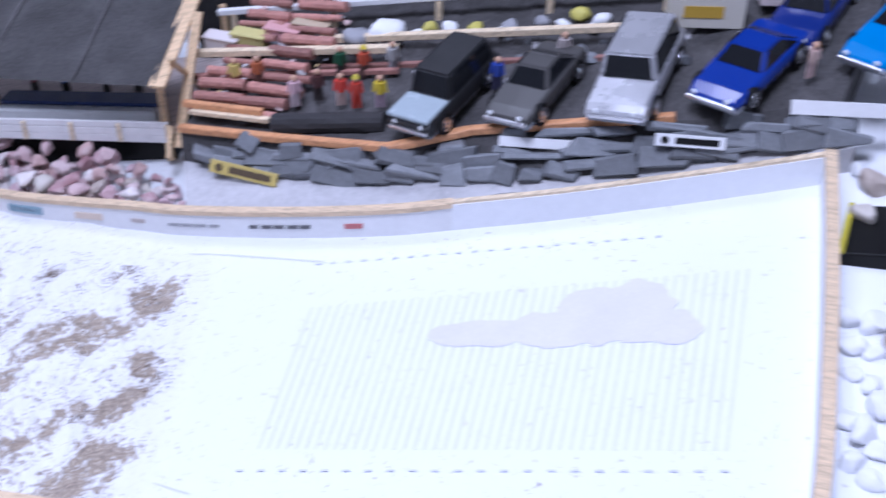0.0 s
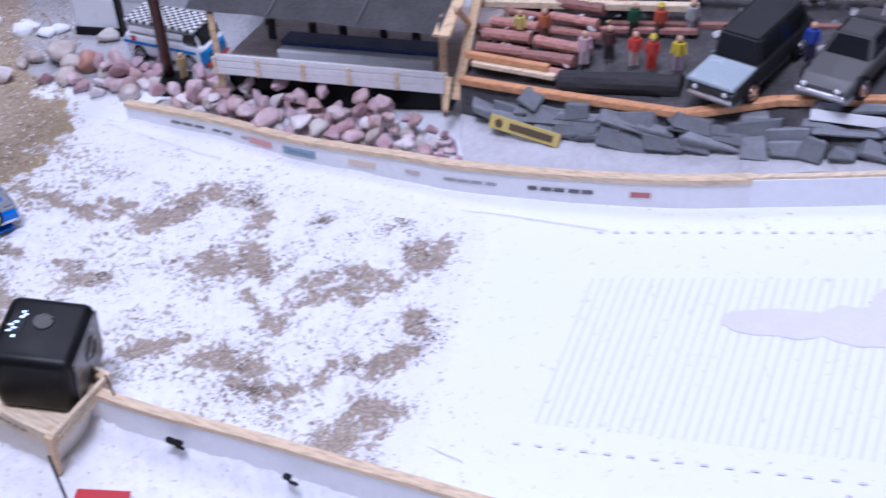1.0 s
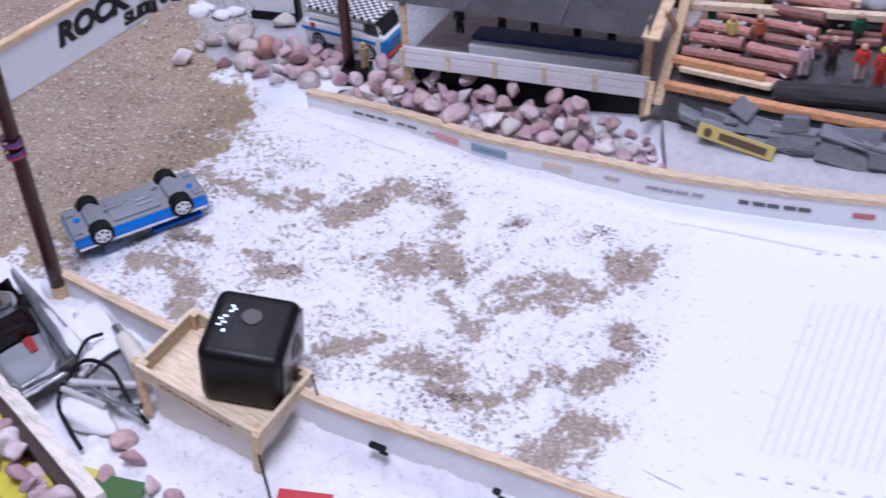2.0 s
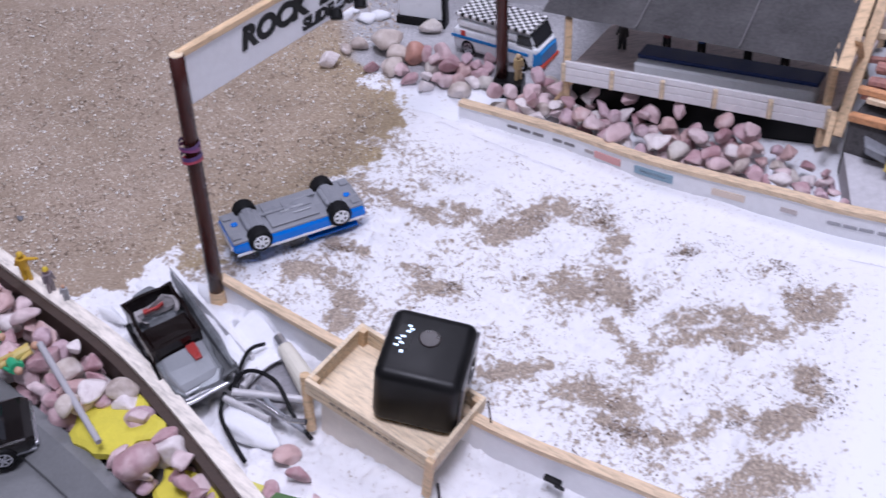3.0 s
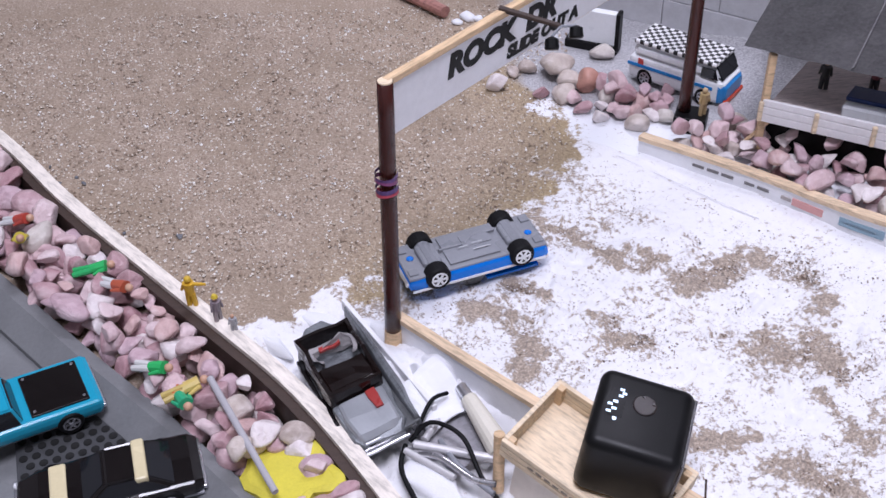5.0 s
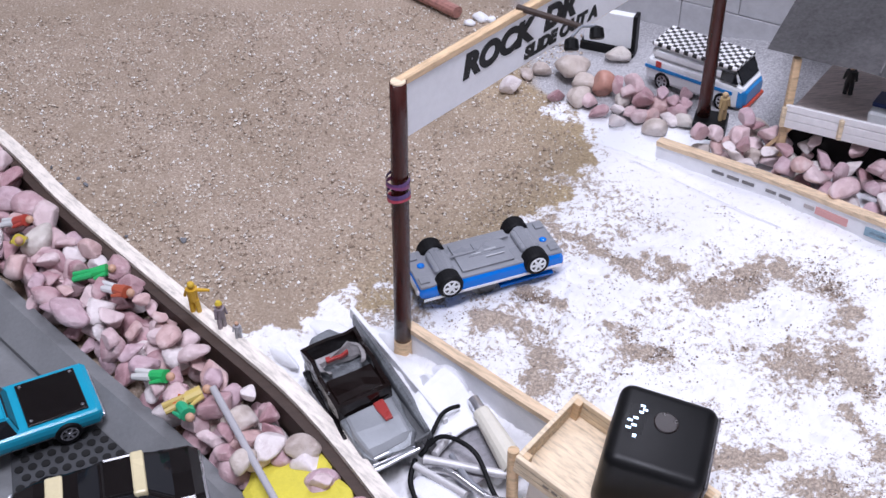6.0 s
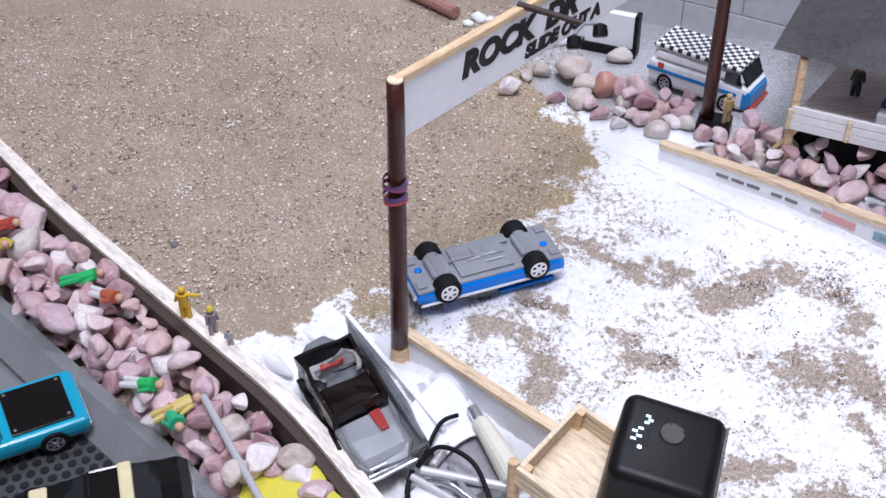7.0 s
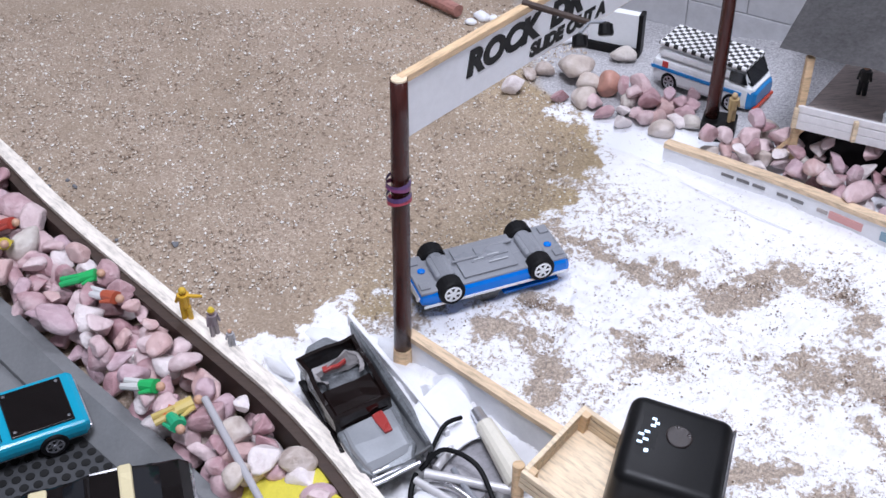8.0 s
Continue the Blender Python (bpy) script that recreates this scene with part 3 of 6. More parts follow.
    if underside:
        part("belly_plate", boxes((0.001, 0, base - 0.0018, length * 0.36, width * 0.74, 0.0010), (-0.004, 0.003, base - 0.0026, length * 0.20, width * 0.30, 0.0008), bevel=0.0003), GREY_PLASTIC, t, "raised moulded belly plate")
        for k, (x, y, wx) in enumerate(((0.004, -0.0015, 0.0050), (-0.004, -0.0005, 0.0060), (-0.005, -0.0055, 0.0100))):
            part("embossed_mark", boxes((x, y, base - 0.0031, wx, 0.0007, 0.0003), bevel=0), paint("emboss_pale", (0.50, 0.51, 0.54), 0.35), t, "worn embossed marking")
        bm = bmesh.new()
        for a, b in (((-L * 0.42, 0.006), (-L * 0.10, 0.006)), ((-L * 0.10, 0.006), (0.002, 0.001)), ((0.002, 0.001), (L * 0.44, 0.001))):
            tube(bm, (a[0], a[1], base - 0.0026), (b[0], b[1], base - 0.0026), 0.0007, n=8)
        part("exhaust_pipe", bm, GREY_PLASTIC, t)
        for sx in (-1, 1):
            part("axle_block", boxes((sx * L * 0.6, 0, base - 0.0018, 0.0105, width * 0.52, 0.0042), bevel=0.0012), GREY_PLASTIC, t)
            for sy in (-1, 1):
                part("corner_lug", boxes((sx * L * 0.90, sy * W * 0.62, base - 0.0014, 0.0050, 0.0050, 0.0014), bevel=0.0004), GREY_PLASTIC, t)
    for sx in (-1, 1):
        bm = bmesh.new()
        tube(bm, (sx * L * 0.6, -W * 0.70, 0.0050), (sx * L * 0.6, W * 0.70, 0.0050), 0.0046, n=12)
        part("axle_housing", bm, GREY_PLASTIC, t)
        ob = part("rivet", lathe([(0.0020, 0), (0.0020, 0.0006), (0.0011, 0.0011)], 12, "Z"), colour, t)
        ob.matrix_basis = pose(sx * L * 0.84, 0.002 * sx, base - 0.0010, 180)
    return t


def figure(m, top, legs, skin=(0.55, 0.33, 0.22), arms="down", group="plastic figures", label="", h=0.017, hat=None):
    """A moulded plastic figurine: one plain mesh, painted in a few colours."""
    bm = bmesh.new()
    k = h / 0.017

    def shade(i, start):
        bm.faces.ensure_lookup_table()
        for f in bm.faces[start:]:
            f.material_index = i
    tube(bm, (-0.0012 * k, 0, 0), (-0.0010 * k, 0, 0.0075 * k), 0.0011 * k, 0.0013 * k, 8)
    tube(bm, (0.0014 * k, 0.0004, 0), (0.0010 * k, 0, 0.0075 * k), 0.0011 * k, 0.0013 * k, 8)
    n = len(bm.faces)
    shade(0, 0)
    tube(bm, (0, 0, 0.0072 * k), (0, 0, 0.0132 * k), 0.0019 * k, 0.0024 * k, 10)
    if arms == "out":
        tube(bm, (0.0016 * k, 0, 0.0126 * k), (0.0075 * k, 0.0004, 0.0128 * k), 0.0009 * k, 0.0006 * k, 8)
        tube(bm, (-0.0018 * k, 0, 0.0126 * k), (-0.0036 * k, 0.0006, 0.0085 * k), 0.0009 * k, 0.0007 * k, 8)
    else:
        tube(bm, (0.0020 * k, 0, 0.0128 * k), (0.0030 * k, -0.0008, 0.0082 * k), 0.0009 * k, 0.0006 * k, 8)
        tube(bm, (-0.0020 * k, 0, 0.0128 * k), (-0.0030 * k, -0.0008, 0.0082 * k), 0.0009 * k, 0.0006 * k, 8)
    shade(1, n)
    n = len(bm.faces)
    g = bmesh.ops.create_icosphere(bm, subdivisions=2, radius=0.0016 * k)
    bmesh.ops.translate(bm, vec=(0, 0, 0.0150 * k), verts=g["verts"])
    shade(2, n)
    if hat:
        n = len(bm.faces)
        tube(bm, (0, 0, 0.0156 * k), (0, 0, 0.0170 * k), 0.0018 * k, 0.0010 * k, 10)
        shade(3, n)
    ob = part("figurine", bm, paint("fig_%.2f_%.2f_%.2f" % legs, legs, 0.45))
    for c in [top, skin] + ([hat] if hat else []):
        ob.data.materials.append(paint("fig_%.2f_%.2f_%.2f" % c, c, 0.45))
    ob.matrix_basis = m
    return tagged(ob, label or "small painted plastic figurine standing in the scene", "figurine", group)


def plank(bm, a, b, w, h):
    """A squared bar from a to b."""
    a, b = Vector(a), Vector(b)
    d = b - a
    m = Matrix.Translation((a + b) / 2) @ d.to_track_quat("X", "Z").to_matrix().to_4x4()
    box(bm, 0, 0, 0, d.length, w, h, bevel=min(w, h) * 0.12, m=m, seg=1)
    return bm


# ---- overturned blue pickup ----
pickup = toy_car("toy_pickup", pose(0.0405, 0.0548, 0.0240, 180, 0, 200), "blue die-cast pickup lying overturned on its roof on the snow", "pickup", BLUE_PAINT, 0.079, 0.0305, STRIPE_WHITE, rim=STRIPE_WHITE, tyre=(0.0068, 0.0082), underside=True)
part("raised_cover", boxes((-0.020, 0, 0.0186, 0.030, 0.026, 0.0018)), BLUE_PAINT, pickup, "blue raised bed cover")

# ---- gate with its sign ----
gate = thing("gate_sign", Matrix(), "white gate sign with black lettering on two dark brown posts", "sign")
P2 = Vector((0.181, 0.191, 0.0))
for base, top, nm in (((0, 0, 0.012), (0.004, 0.001, 0.156), 0), ((P2.x, P2.y, 0.010), (P2.x, P2.y, 0.160), 1)):
    bm = bmesh.new()
    tube(bm, base, top, 0.0041, 0.0037, 18, 0.10)
    p = part("post", bm, POST_BROWN, gate, "dark brown varnished twig post", smooth=True)
    bm = bmesh.new()
    tube(bm, (top[0], top[1], top[2] - 0.0002), (top[0], top[1], top[2] + 0.0006), 0.0034, 0.0032, 16)
    part("cut_end", bm, PINE_PALE, p, "pale sawn end")
    if nm == 0:
        bm = bmesh.new()
        tube(bm, (-0.0006, 0, -0.004), (0.0, 0, 0.013), 0.0046, 0.0043, 16)
        part("bare_foot", bm, PINE, p, "bare pine foot")
        for z, c in ((0.099, (0.45, 0.06, 0.09)), (0.1015, (0.10, 0.05, 0.16)), (0.106, (0.20, 0.05, 0.14)), (0.1085, (0.12, 0.05, 0.18))):
            bm = bmesh.new()
            bmesh.ops.create_cone(bm, segments=18, radius1=0.0054, radius2=0.0052, depth=0.0022)
            ob = part("rubber_band", bm, paint("band_%.2f_%.2f_%.2f" % c, c, 0.4), p, "stretched rubber band")
            ob.matrix_basis = pose(0.0018, 0.0, z, random.uniform(-12, 12), random.uniform(-12, 12), 0)
d = Vector((P2.x - 0.004, P2.y - 0.002, 0))
sign_len, ang = d.length, math.degrees(math.atan2(d.y, d.x))
board = part("sign_board", boxes((sign_len / 2, 0, 0, sign_len, 0.0022, 0.026), bevel=0.0003), BOARD_WHITE, gate, "white sign board")
board.matrix_basis = pose(0.004, 0.002, 0.1405, 0, 0, ang)
ob = part("sign_edge", boxes((sign_len / 2, 0, 0.0146, sign_len, 0.0042, 0.0032), (sign_len / 2, 0.001, -0.0138, sign_len, 0.0012, 0.0016), bevel=0.0004), PINE, board, "pine strip along the sign")
INK = paint("ink", (0.004, 0.004, 0.004), 0.7)


def lettering(text, size, x, z, parent, m=None, squeeze=1.0):
    cu = bpy.data.curves.new("lettering", "FONT")
    cu.body, cu.size, cu.extrude, cu.offset, cu.shear = text, size, 0.0002, size * 0.06, 0.20
    tmp = new("lettering", cu)
    bpy.context.view_layer.update()
    me = bpy.data.meshes.new_from_object(tmp.evaluated_get(bpy.context.evaluated_depsgraph_get()))
    bpy.data.objects.remove(tmp)
    me.materials.clear()
    me.materials.append(INK)
    ob = new("lettering", me)
    ob.parent = parent
    ob["label"] = "bold black slanted lettering"
    ob.matrix_basis = pose(x, -0.0013, z, 90, 0, 0) @ Matrix.Diagonal((squeeze, 1, 1, 1))
    return ob


lettering("ROCK  DR", 0.0152, 0.038, -0.0010, board, squeeze=1.10)
lettering("SLIDE OUT A", 0.0085, 0.080, -0.0100, board, squeeze=1.12)
lamps = thing("spot_lamps", Matrix(), "pair of dark toy spot lamps on a rod", "lamp")
bm = bmesh.new()
tube(bm, (0.056, 0.060, 0.157), (0.083, 0.046, 0.1545), 0.0016, 0.0013, 10)
part("rod", bm, DARK_WOOD, lamps)
for x, y in ((0.078, 0.0375), (0.090, 0.047)):
    bm = lathe([(0.0012, 0), (0.0030, 0.001), (0.0034, 0.005), (0.0028, 0.0058)], 14, "Z")
    ob = part("lamp_head", bm, PLASTIC_BLACK, lamps)
    ob.matrix_basis = pose(x, y, 0.154, 150, 20, 30)
bm = bmesh.new()
tube(bm, (0.083, 0.046, 0.1545), (0.078, 0.0375, 0.154), 0.0007)
tube(bm, (0.083, 0.046, 0.1545), (0.090, 0.047, 0.154), 0.0007)
part("stalk", bm, GREY_PLASTIC, lamps)
ob = part("post_foot", boxes((0, 0, 0.006, 0.020, 0.017, 0.012), bevel=0.001), PLASTIC_BLACK)
ob.matrix_basis = pose(P2.x + 0.004, P2.y - 0.003, 0, 0, 0, -20)
tagged(ob, "black block in which the gate post stands", "block")
figure(pose(P2.x + 0.010, P2.y - 0.006, 0.012, 0, 0, 20), (0.45, 0.33, 0.16), (0.42, 0.31, 0.16), (0.50, 0.36, 0.20), h=0.020, group="rail figurines", label="tan plastic figurine standing on the black block")

# ---- wooden tray and the action camera in it ----
TRAY = pose(0.0891, -0.0978, 0.0180, 2.06, 9.03, -40.2)
tray = thing("wooden_tray", TRAY, "open tray of pale wooden sticks, tilted on a pale pedestal", "tray")
TL, TW = 0.073, 0.0437
part("tray_floor", boxes((0, 0, -0.001, TL - 0.002, TW - 0.002, 0.002)), PINE_PALE, tray)
for k in range(3):
    z = 0.0018 + k * 0.0037
    for sy in (-1, 1):
        part("slat", boxes((0, sy * (TW / 2 - 0.001), z, TL, 0.0022, 0.0032), bevel=0.0004), PINE_PALE, tray)
    for sx in (-1, 1):
        part("slat", boxes((sx * (TL / 2 - 0.001), 0, z + 0.0003, 0.0022, TW - 0.004, 0.0032), bevel=0.0004), PINE_PALE, tray)
for sx in (-1, 1):
    for sy in (-1, 1):
        part("corner_post", boxes((sx * (TL / 2 - 0.0035), sy * (TW / 2 - 0.0035), 0.0045, 0.0034, 0.0034, 0.013), bevel=0.0004), PINE, tray)
part("front_post", boxes((TL / 2 - 0.001, -TW / 2 - 0.0006, -0.003, 0.0042, 0.0030, 0.029), bevel=0.0005), PINE, tray, "upright pine stick at the tray's corner")
part("pedestal", boxes((0.001, -0.001, -0.0165, TL - 0.012, TW - 0.008, 0.028), bevel=0.001), surface("pale_box", (0.76, 0.70, 0.62), 0.7, grain=0.08, scale=50), tray, "pale box under the tray")
for k in range(10):
    part("writing_bar", boxes((-0.020 + k * 0.0044, -TW / 2 - 0.0004, 0.0056, 0.0030, 0.0002, 0.0012), bevel=0), paint("faded_ink", (0.22, 0.18, 0.14), 0.7), tray, "faded illegible print")

act = thing("action_camera", TRAY @ pose(0.0080, 0.0114, 0.0002, 0, 0, 21.4) @ Matrix.Diagonal((1.09, 1.09, 0.98, 1)), "cube-shaped black action camera with a lit display", "camera")
body = part("body", boxes((0, 0, 0.019, 0.038, 0.038, 0.038), bevel=0.0001), PLASTIC_BLACK, act)
bm = bmesh.new()
box(bm, 0, 0, 0.019, 0.0375, 0.038, 0.038, bevel=0.0050, seg=5)
body.data.clear_geometry()
bm.to_mesh(body.data)
bm.free()
for p in body.data.polygons:
    p.use_smooth = True
part("lens_panel", boxes((0.0188, 0, 0.0188, 0.0012, 0.0325, 0.0325), bevel=0.0005), surface("lens_panel", (0.13, 0.125, 0.13), 0.16, grain=0.45, scale=150), act, "scuffed grey front panel")
ob = part("lens", lathe([(0.0062, 0), (0.0062, 0.0006), (0.0052, 0.0008), (0.0046, 0.0003)], 24, "Z"), GLASS_BLACK, act)
ob.matrix_basis = pose(0.0193, 0.003, 0.023, 0, 90, 0)
ob = part("shutter_button", lathe([(0.0046, 0), (0.0046, 0.0005), (0.0042, 0.0008)], 24, "Z"), surface("button", (0.02, 0.013, 0.012), 0.3, grain=0.1), act, "round dark button")
ob.location = (0.000, 0.004, 0.0379)
glow, nt, b = nodes_of("display_glow", 0.4, 0, (0.7, 0.85, 1.0))
b.inputs["Emission Color"].default_value = (0.65, 0.85, 1.0, 1)
b.inputs["Emission Strength"].default_value = 1.6
part("display", boxes((-0.0105, 0.002, 0.0381, 0.0062, 0.013, 0.0003), bevel=0.0001), PLASTIC_BLACK, act, "small dark display")
for x, y, sx, sy in [(-0.0128 + 0.0018 * (k % 2), -0.0030 + 0.0017 * k, 0.0019, 0.0009) for k in range(4)] + [(-0.0095 + 0.0012 * (k % 2), 0.0052 + 0.0015 * k, 0.0017, 0.0009) for k in range(3)] + [(-0.0100, -0.0058, 0.0014, 0.0014)]:
    part("lit_segment", boxes((x, y, 0.0384, sx, sy, 0.0002), bevel=0), glow, act, "glowing white segment")

# ---- checkered camper van ----
def camper_van():
    t = thing("toy_van", pose(0.189, 0.236, 0.0010, 0, 0, -38) @ Matrix.Diagonal((1.0, 1.0, 1.22, 1)), "white and blue toy camper van with a checkered roof", "toy van")
    L, W = 0.034, 0.0145
    st = [(-L, 0.006, 0.0150, W * 0.86), (-L * 0.95, 0.004, 0.0165, W * 0.97), (-L * 0.6, 0.004, 0.0165, W), (L * 0.75, 0.004, 0.0165, W), (L * 0.95, 0.004, 0.0160, W * 0.92), (L, 0.006, 0.0150, W * 0.8)]
    part("body", hull(st), STRIPE_WHITE, t)
    cc = cabin_corners(-L * 0.97, L * 0.96, -L * 0.90, L * 0.76, 0.0160, 0.0245, W * 0.98, W * 0.88)
    part("upper_body", cabin(cc, 0.0030), STRIPE_WHITE, t)
    m, nt, b = nodes_of("checkered", 0.35)
    ch = add(nt, "ShaderNodeTexChecker", Scale=1.0, Color1=(0.84, 0.84, 0.84, 1), Color2=(0.015, 0.015, 0.015, 1))
    nt.links.new(coords(nt, 330.0, (1, 1, 0.001)), ch.inputs["Vector"])
    nt.links.new(ch.outputs[0], b.inputs["Base Color"])
    bm = bmesh.new()
    box(bm, -0.002, 0, 0.0252, L * 1.74, W * 1.86, 0.0026, bevel=0.0012)
    part("roof", bm, m, t, "black and white checkered roof")
    blue = paint("van_blue", (0.02, 0.22, 0.55))
    for sy in (-1, 1):
        part("side_band", boxes((-L * 0.1, sy * (W + 0.0004), 0.0122, L * 1.8, 0.0007, 0.0018), bevel=0.0001), blue, t, "blue side band")
        part("side_badge", boxes((-L * 0.72, sy * (W + 0.0005), 0.0150, 0.0040, 0.0006, 0.0034), bevel=0.0003), paint("badge_red", (0.55, 0.06, 0.05)), t, "red round badge")
    part("nose", hull([(L * 0.90, 0.004, 0.0145, W * 0.98), (L * 0.99, 0.0045, 0.0145, W * 0.90), (L * 1.05, 0.006, 0.0130, W * 0.76)]), blue, t, "blue front nose")
    part("bumper", boxes((L * 1.05, 0, 0.0048, 0.0026, W * 1.8, 0.0026), bevel=0.0008), paint("van_red", (0.60, 0.07, 0.03)), t, "red bumper")
    for f in CABIN_FACES["windshield"]:
        c = [p.copy() for p in cc]
        part("windshield", pane(c, f, 0.22, 0.0004), GLASS_BLACK, t, "dark glass")
    for sy in (-1, 1):
        y0, y1 = sy * W * 0.965, sy * W * 0.90
        q = [Vector(v) for v in ((L * 0.52, y0, 0.0175), (L * 0.88, y0, 0.0175), (L * 0.80, y1, 0.0228), (L * 0.52, y1, 0.0228))]
        part("side_window", pane(q if sy < 0 else q[::-1], (0, 1, 2, 3), 0.05, 0.0006), GLASS_BLACK, t, "dark glass")
    for x in (-L * 0.62, L * 0.62):
        for y in (-W + 0.0015, W - 0.0015):
            wheel(t, x, y, 0.0055, 0.0055, 0.004, CHROME)


camper_van()


# ---- the bank behind the chute ----
def resample(line, n):
    P = [Vector(p) for p in line]
    acc = [0.0]
    for a, b in zip(P, P[1:]):
        acc.append(acc[-1] + (b - a).length)
    out = []
    for k in range(n):
        s = acc[-1] * k / (n - 1)
        i = max(j for j in range(len(P)) if acc[j] <= s + 1e-9)
        i = min(i, len(P) - 2)
        out.append(P[i].lerp(P[i + 1], (s - acc[i]) / (acc[i + 1] - acc[i])))
    return out


def ruled(lines, n, drop=0.02, rough=0.0):
    """A solid sheet over several lines, each taken at n even steps."""
    L = [resample(l, n) for l in lines]
    bm = bmesh.new()
    top = [[bm.verts.new(p + Vector((0, 0, rough * noise.noise(p * 90)))) for p in l] for l in L]
    for a, b in zip(top, top[1:]):
        for i in range(n - 1):
            bm.faces.new((a[i], a[i + 1], b[i + 1], b[i]))
    rim = top[0] + [r[-1] for r in top[1:-1]] + top[-1][::-1] + [r[0] for r in top[-2:0:-1]]
    low = [bm.verts.new(v.co - Vector((0, 0, drop))) for v in rim]
    for i in range(len(rim)):
        j = (i + 1) % len(rim)
        bm.faces.new((rim[j], rim[i], low[i], low[j]))
    return bm


SHELF_IN = on_ground([(0.335, -0.018), (0.382, -0.060), (0.428, -0.095), (0.464, -0.117), (0.509, -0.144), (0.572, -0.178), (0.640, -0.214)], 0.0145)
FOOT = on_ground([(0.345, 0.022), (0.400, -0.040), (0.437, -0.078), (0.473, -0.106), (0.509, -0.138), (0.572, -0.172), (0.640, -0.208)], 0.0165)
TIMBER = on_ground([(0.347, 0.028), (0.391, -0.023), (0.439, -0.076), (0.481, -0.093), (0.569, -0.156), (0.640, -0.198)], 0.033)
BANK_MID = on_ground([(0.420, 0.085), (0.455, 0.045), (0.500, -0.005), (0.550, -0.040), (0.640, -0.085), (0.730, -0.130)], 0.044)
BANK_BACK = on_ground([(0.520, 0.190), (0.555, 0.145), (0.590, 0.090), (0.640, 0.040), (0.730, -0.005), (0.810, -0.050)], 0.050)
DARK_EARTH = surface("dark_earth", (0.085, 0.08, 0.082), 0.9, grain=0.4, scale=110, relief=0.0015)
tagged(part("shelf", ruled([SHELF_IN, FOOT], 60, 0.03, 0.0015), SHELF_GREY), "pale grey sandy ledge behind the low barrier", "ledge", kind="structure")
bank = tagged(part("bank", ruled([FOOT, TIMBER, BANK_MID, BANK_BACK], 60, 0.05, 0.003), DARK_EARTH), "dark earthen spectator bank behind the chute", "bank", kind="structure")


def bank_z(x, y, dz=0.035):
    return slope(x) + dz


def seat(x, y, z, heading):
    """A pose on the sloping bank, turned to a heading in degrees."""
    n = Vector((-0.235, 0, 1)).normalized()
    f = Vector((math.cos(radians(heading)), math.sin(radians(heading)), 0))
    f = (f - n * f.dot(n)).normalized()
    s = n.cross(f)
    m = Matrix((f, s, n)).transposed().to_4x4()
    return Matrix.Translation((x, y, z)) @ m


# slate slabs of the retaining face
slate_wall = thing("slate_wall", Matrix(), "retaining face of broken grey slate slabs", "stone wall", kind="structure")
rs = random.Random(11)
foot, lip = resample(FOOT, 25), resample(TIMBER, 25)
for k in range(2, 25):
    for c in range(2 + k % 2):
        u = min(0.999, max(0.0, (k + rs.uniform(-0.4, 0.4)) / 24))
        i = min(23, int(u * 24))
        a = foot[i].lerp(foot[i + 1], u * 24 - i)
        b = lip[i].lerp(lip[i + 1], u * 24 - i)
        p = a.lerp(b, (0.12, 0.48, 0.82)[c] + rs.uniform(-0.1, 0.1))
        d = foot[i + 1] - foot[i]
        sx, sz = rs.uniform(0.016, 0.046), rs.uniform(0.006, 0.015)
        bm = bmesh.new()
        box(bm, 0, 0, 0, sx, 0.008, sz)
        for v in bm.verts:
            v.co.x *= rs.uniform(0.55, 1.1)
            v.co.y *= rs.uniform(0.6, 1.3)
            v.co.z = v.co.z * rs.uniform(0.30, 1.20) + v.co.x * rs.uniform(0.0, 0.16)
        bmesh.ops.bevel(bm, geom=list(bm.edges), offset=0.0009, segments=1, affect="EDGES")
        ob = part("slab", bm, SLATE, slate_wall)
        ob.matrix_basis = pose(p.x - 0.001, p.y - 0.001, p.z + 0.001, rs.uniform(-50, -12), rs.uniform(-9, 14), math.degrees(math.atan2(d.y, d.x)) + rs.uniform(-8, 8))

# timber edging
for (a, b, w) in ((TIMBER[0], TIMBER[1], 0.005), (TIMBER[1], TIMBER[2], 0.005), (TIMBER[2], TIMBER[3], 0.0055), (TIMBER[3], TIMBER[4], 0.005)):
    bm = bmesh.new()
    up = Vector((0, 0, 0.003))
    plank(bm, a + up, b + up, w, 0.0045)
    tagged(part("edge_timber", bm, ORANGE_WOOD), "orange-stained timber edging along the spectator bank", "timber", "edge timbers")
bm = bmesh.new()
plank(bm, (0.353, 0.036, 0.082), (0.390, -0.004, 0.088), 0.004, 0.004)
tagged(part("edge_timber", bm, ORANGE_WOOD), "orange timber stick lying behind the edging", "timber", "edge timbers")
bm = bmesh.new()
plank(bm, (0.356, 0.030, 0.079), (0.392, -0.010, 0.0855), 0.005, 0.003)
tagged(part("pale_stick", bm, PINE_PALE), "pale wooden stick lying on the timber edging", "stick")

# white plates and yellow banner on the slate
def plate(x, y, z, heading, w, h, mat, label, frame_mat=None):
    t = thing("banner", pose(x, y, z, -28, 0, heading), label, "banner")
    part("sheet", boxes((0, 0, 0, w, 0.0012, h), bevel=0.0003), mat, t)
    if frame_mat:
        part("centre_panel", boxes((w * 0.1, -0.0008, 0, w * 0.62, 0.0006, h * 0.5), bevel=0.0002), frame_mat, t, "dark centre panel")
        ob = part("disc", lathe([(h * 0.3, 0), (h * 0.3, 0.0006)], 14), frame_mat, t, "dark disc")
        ob.location = (-w * 0.36, -0.0013, 0)
    return t


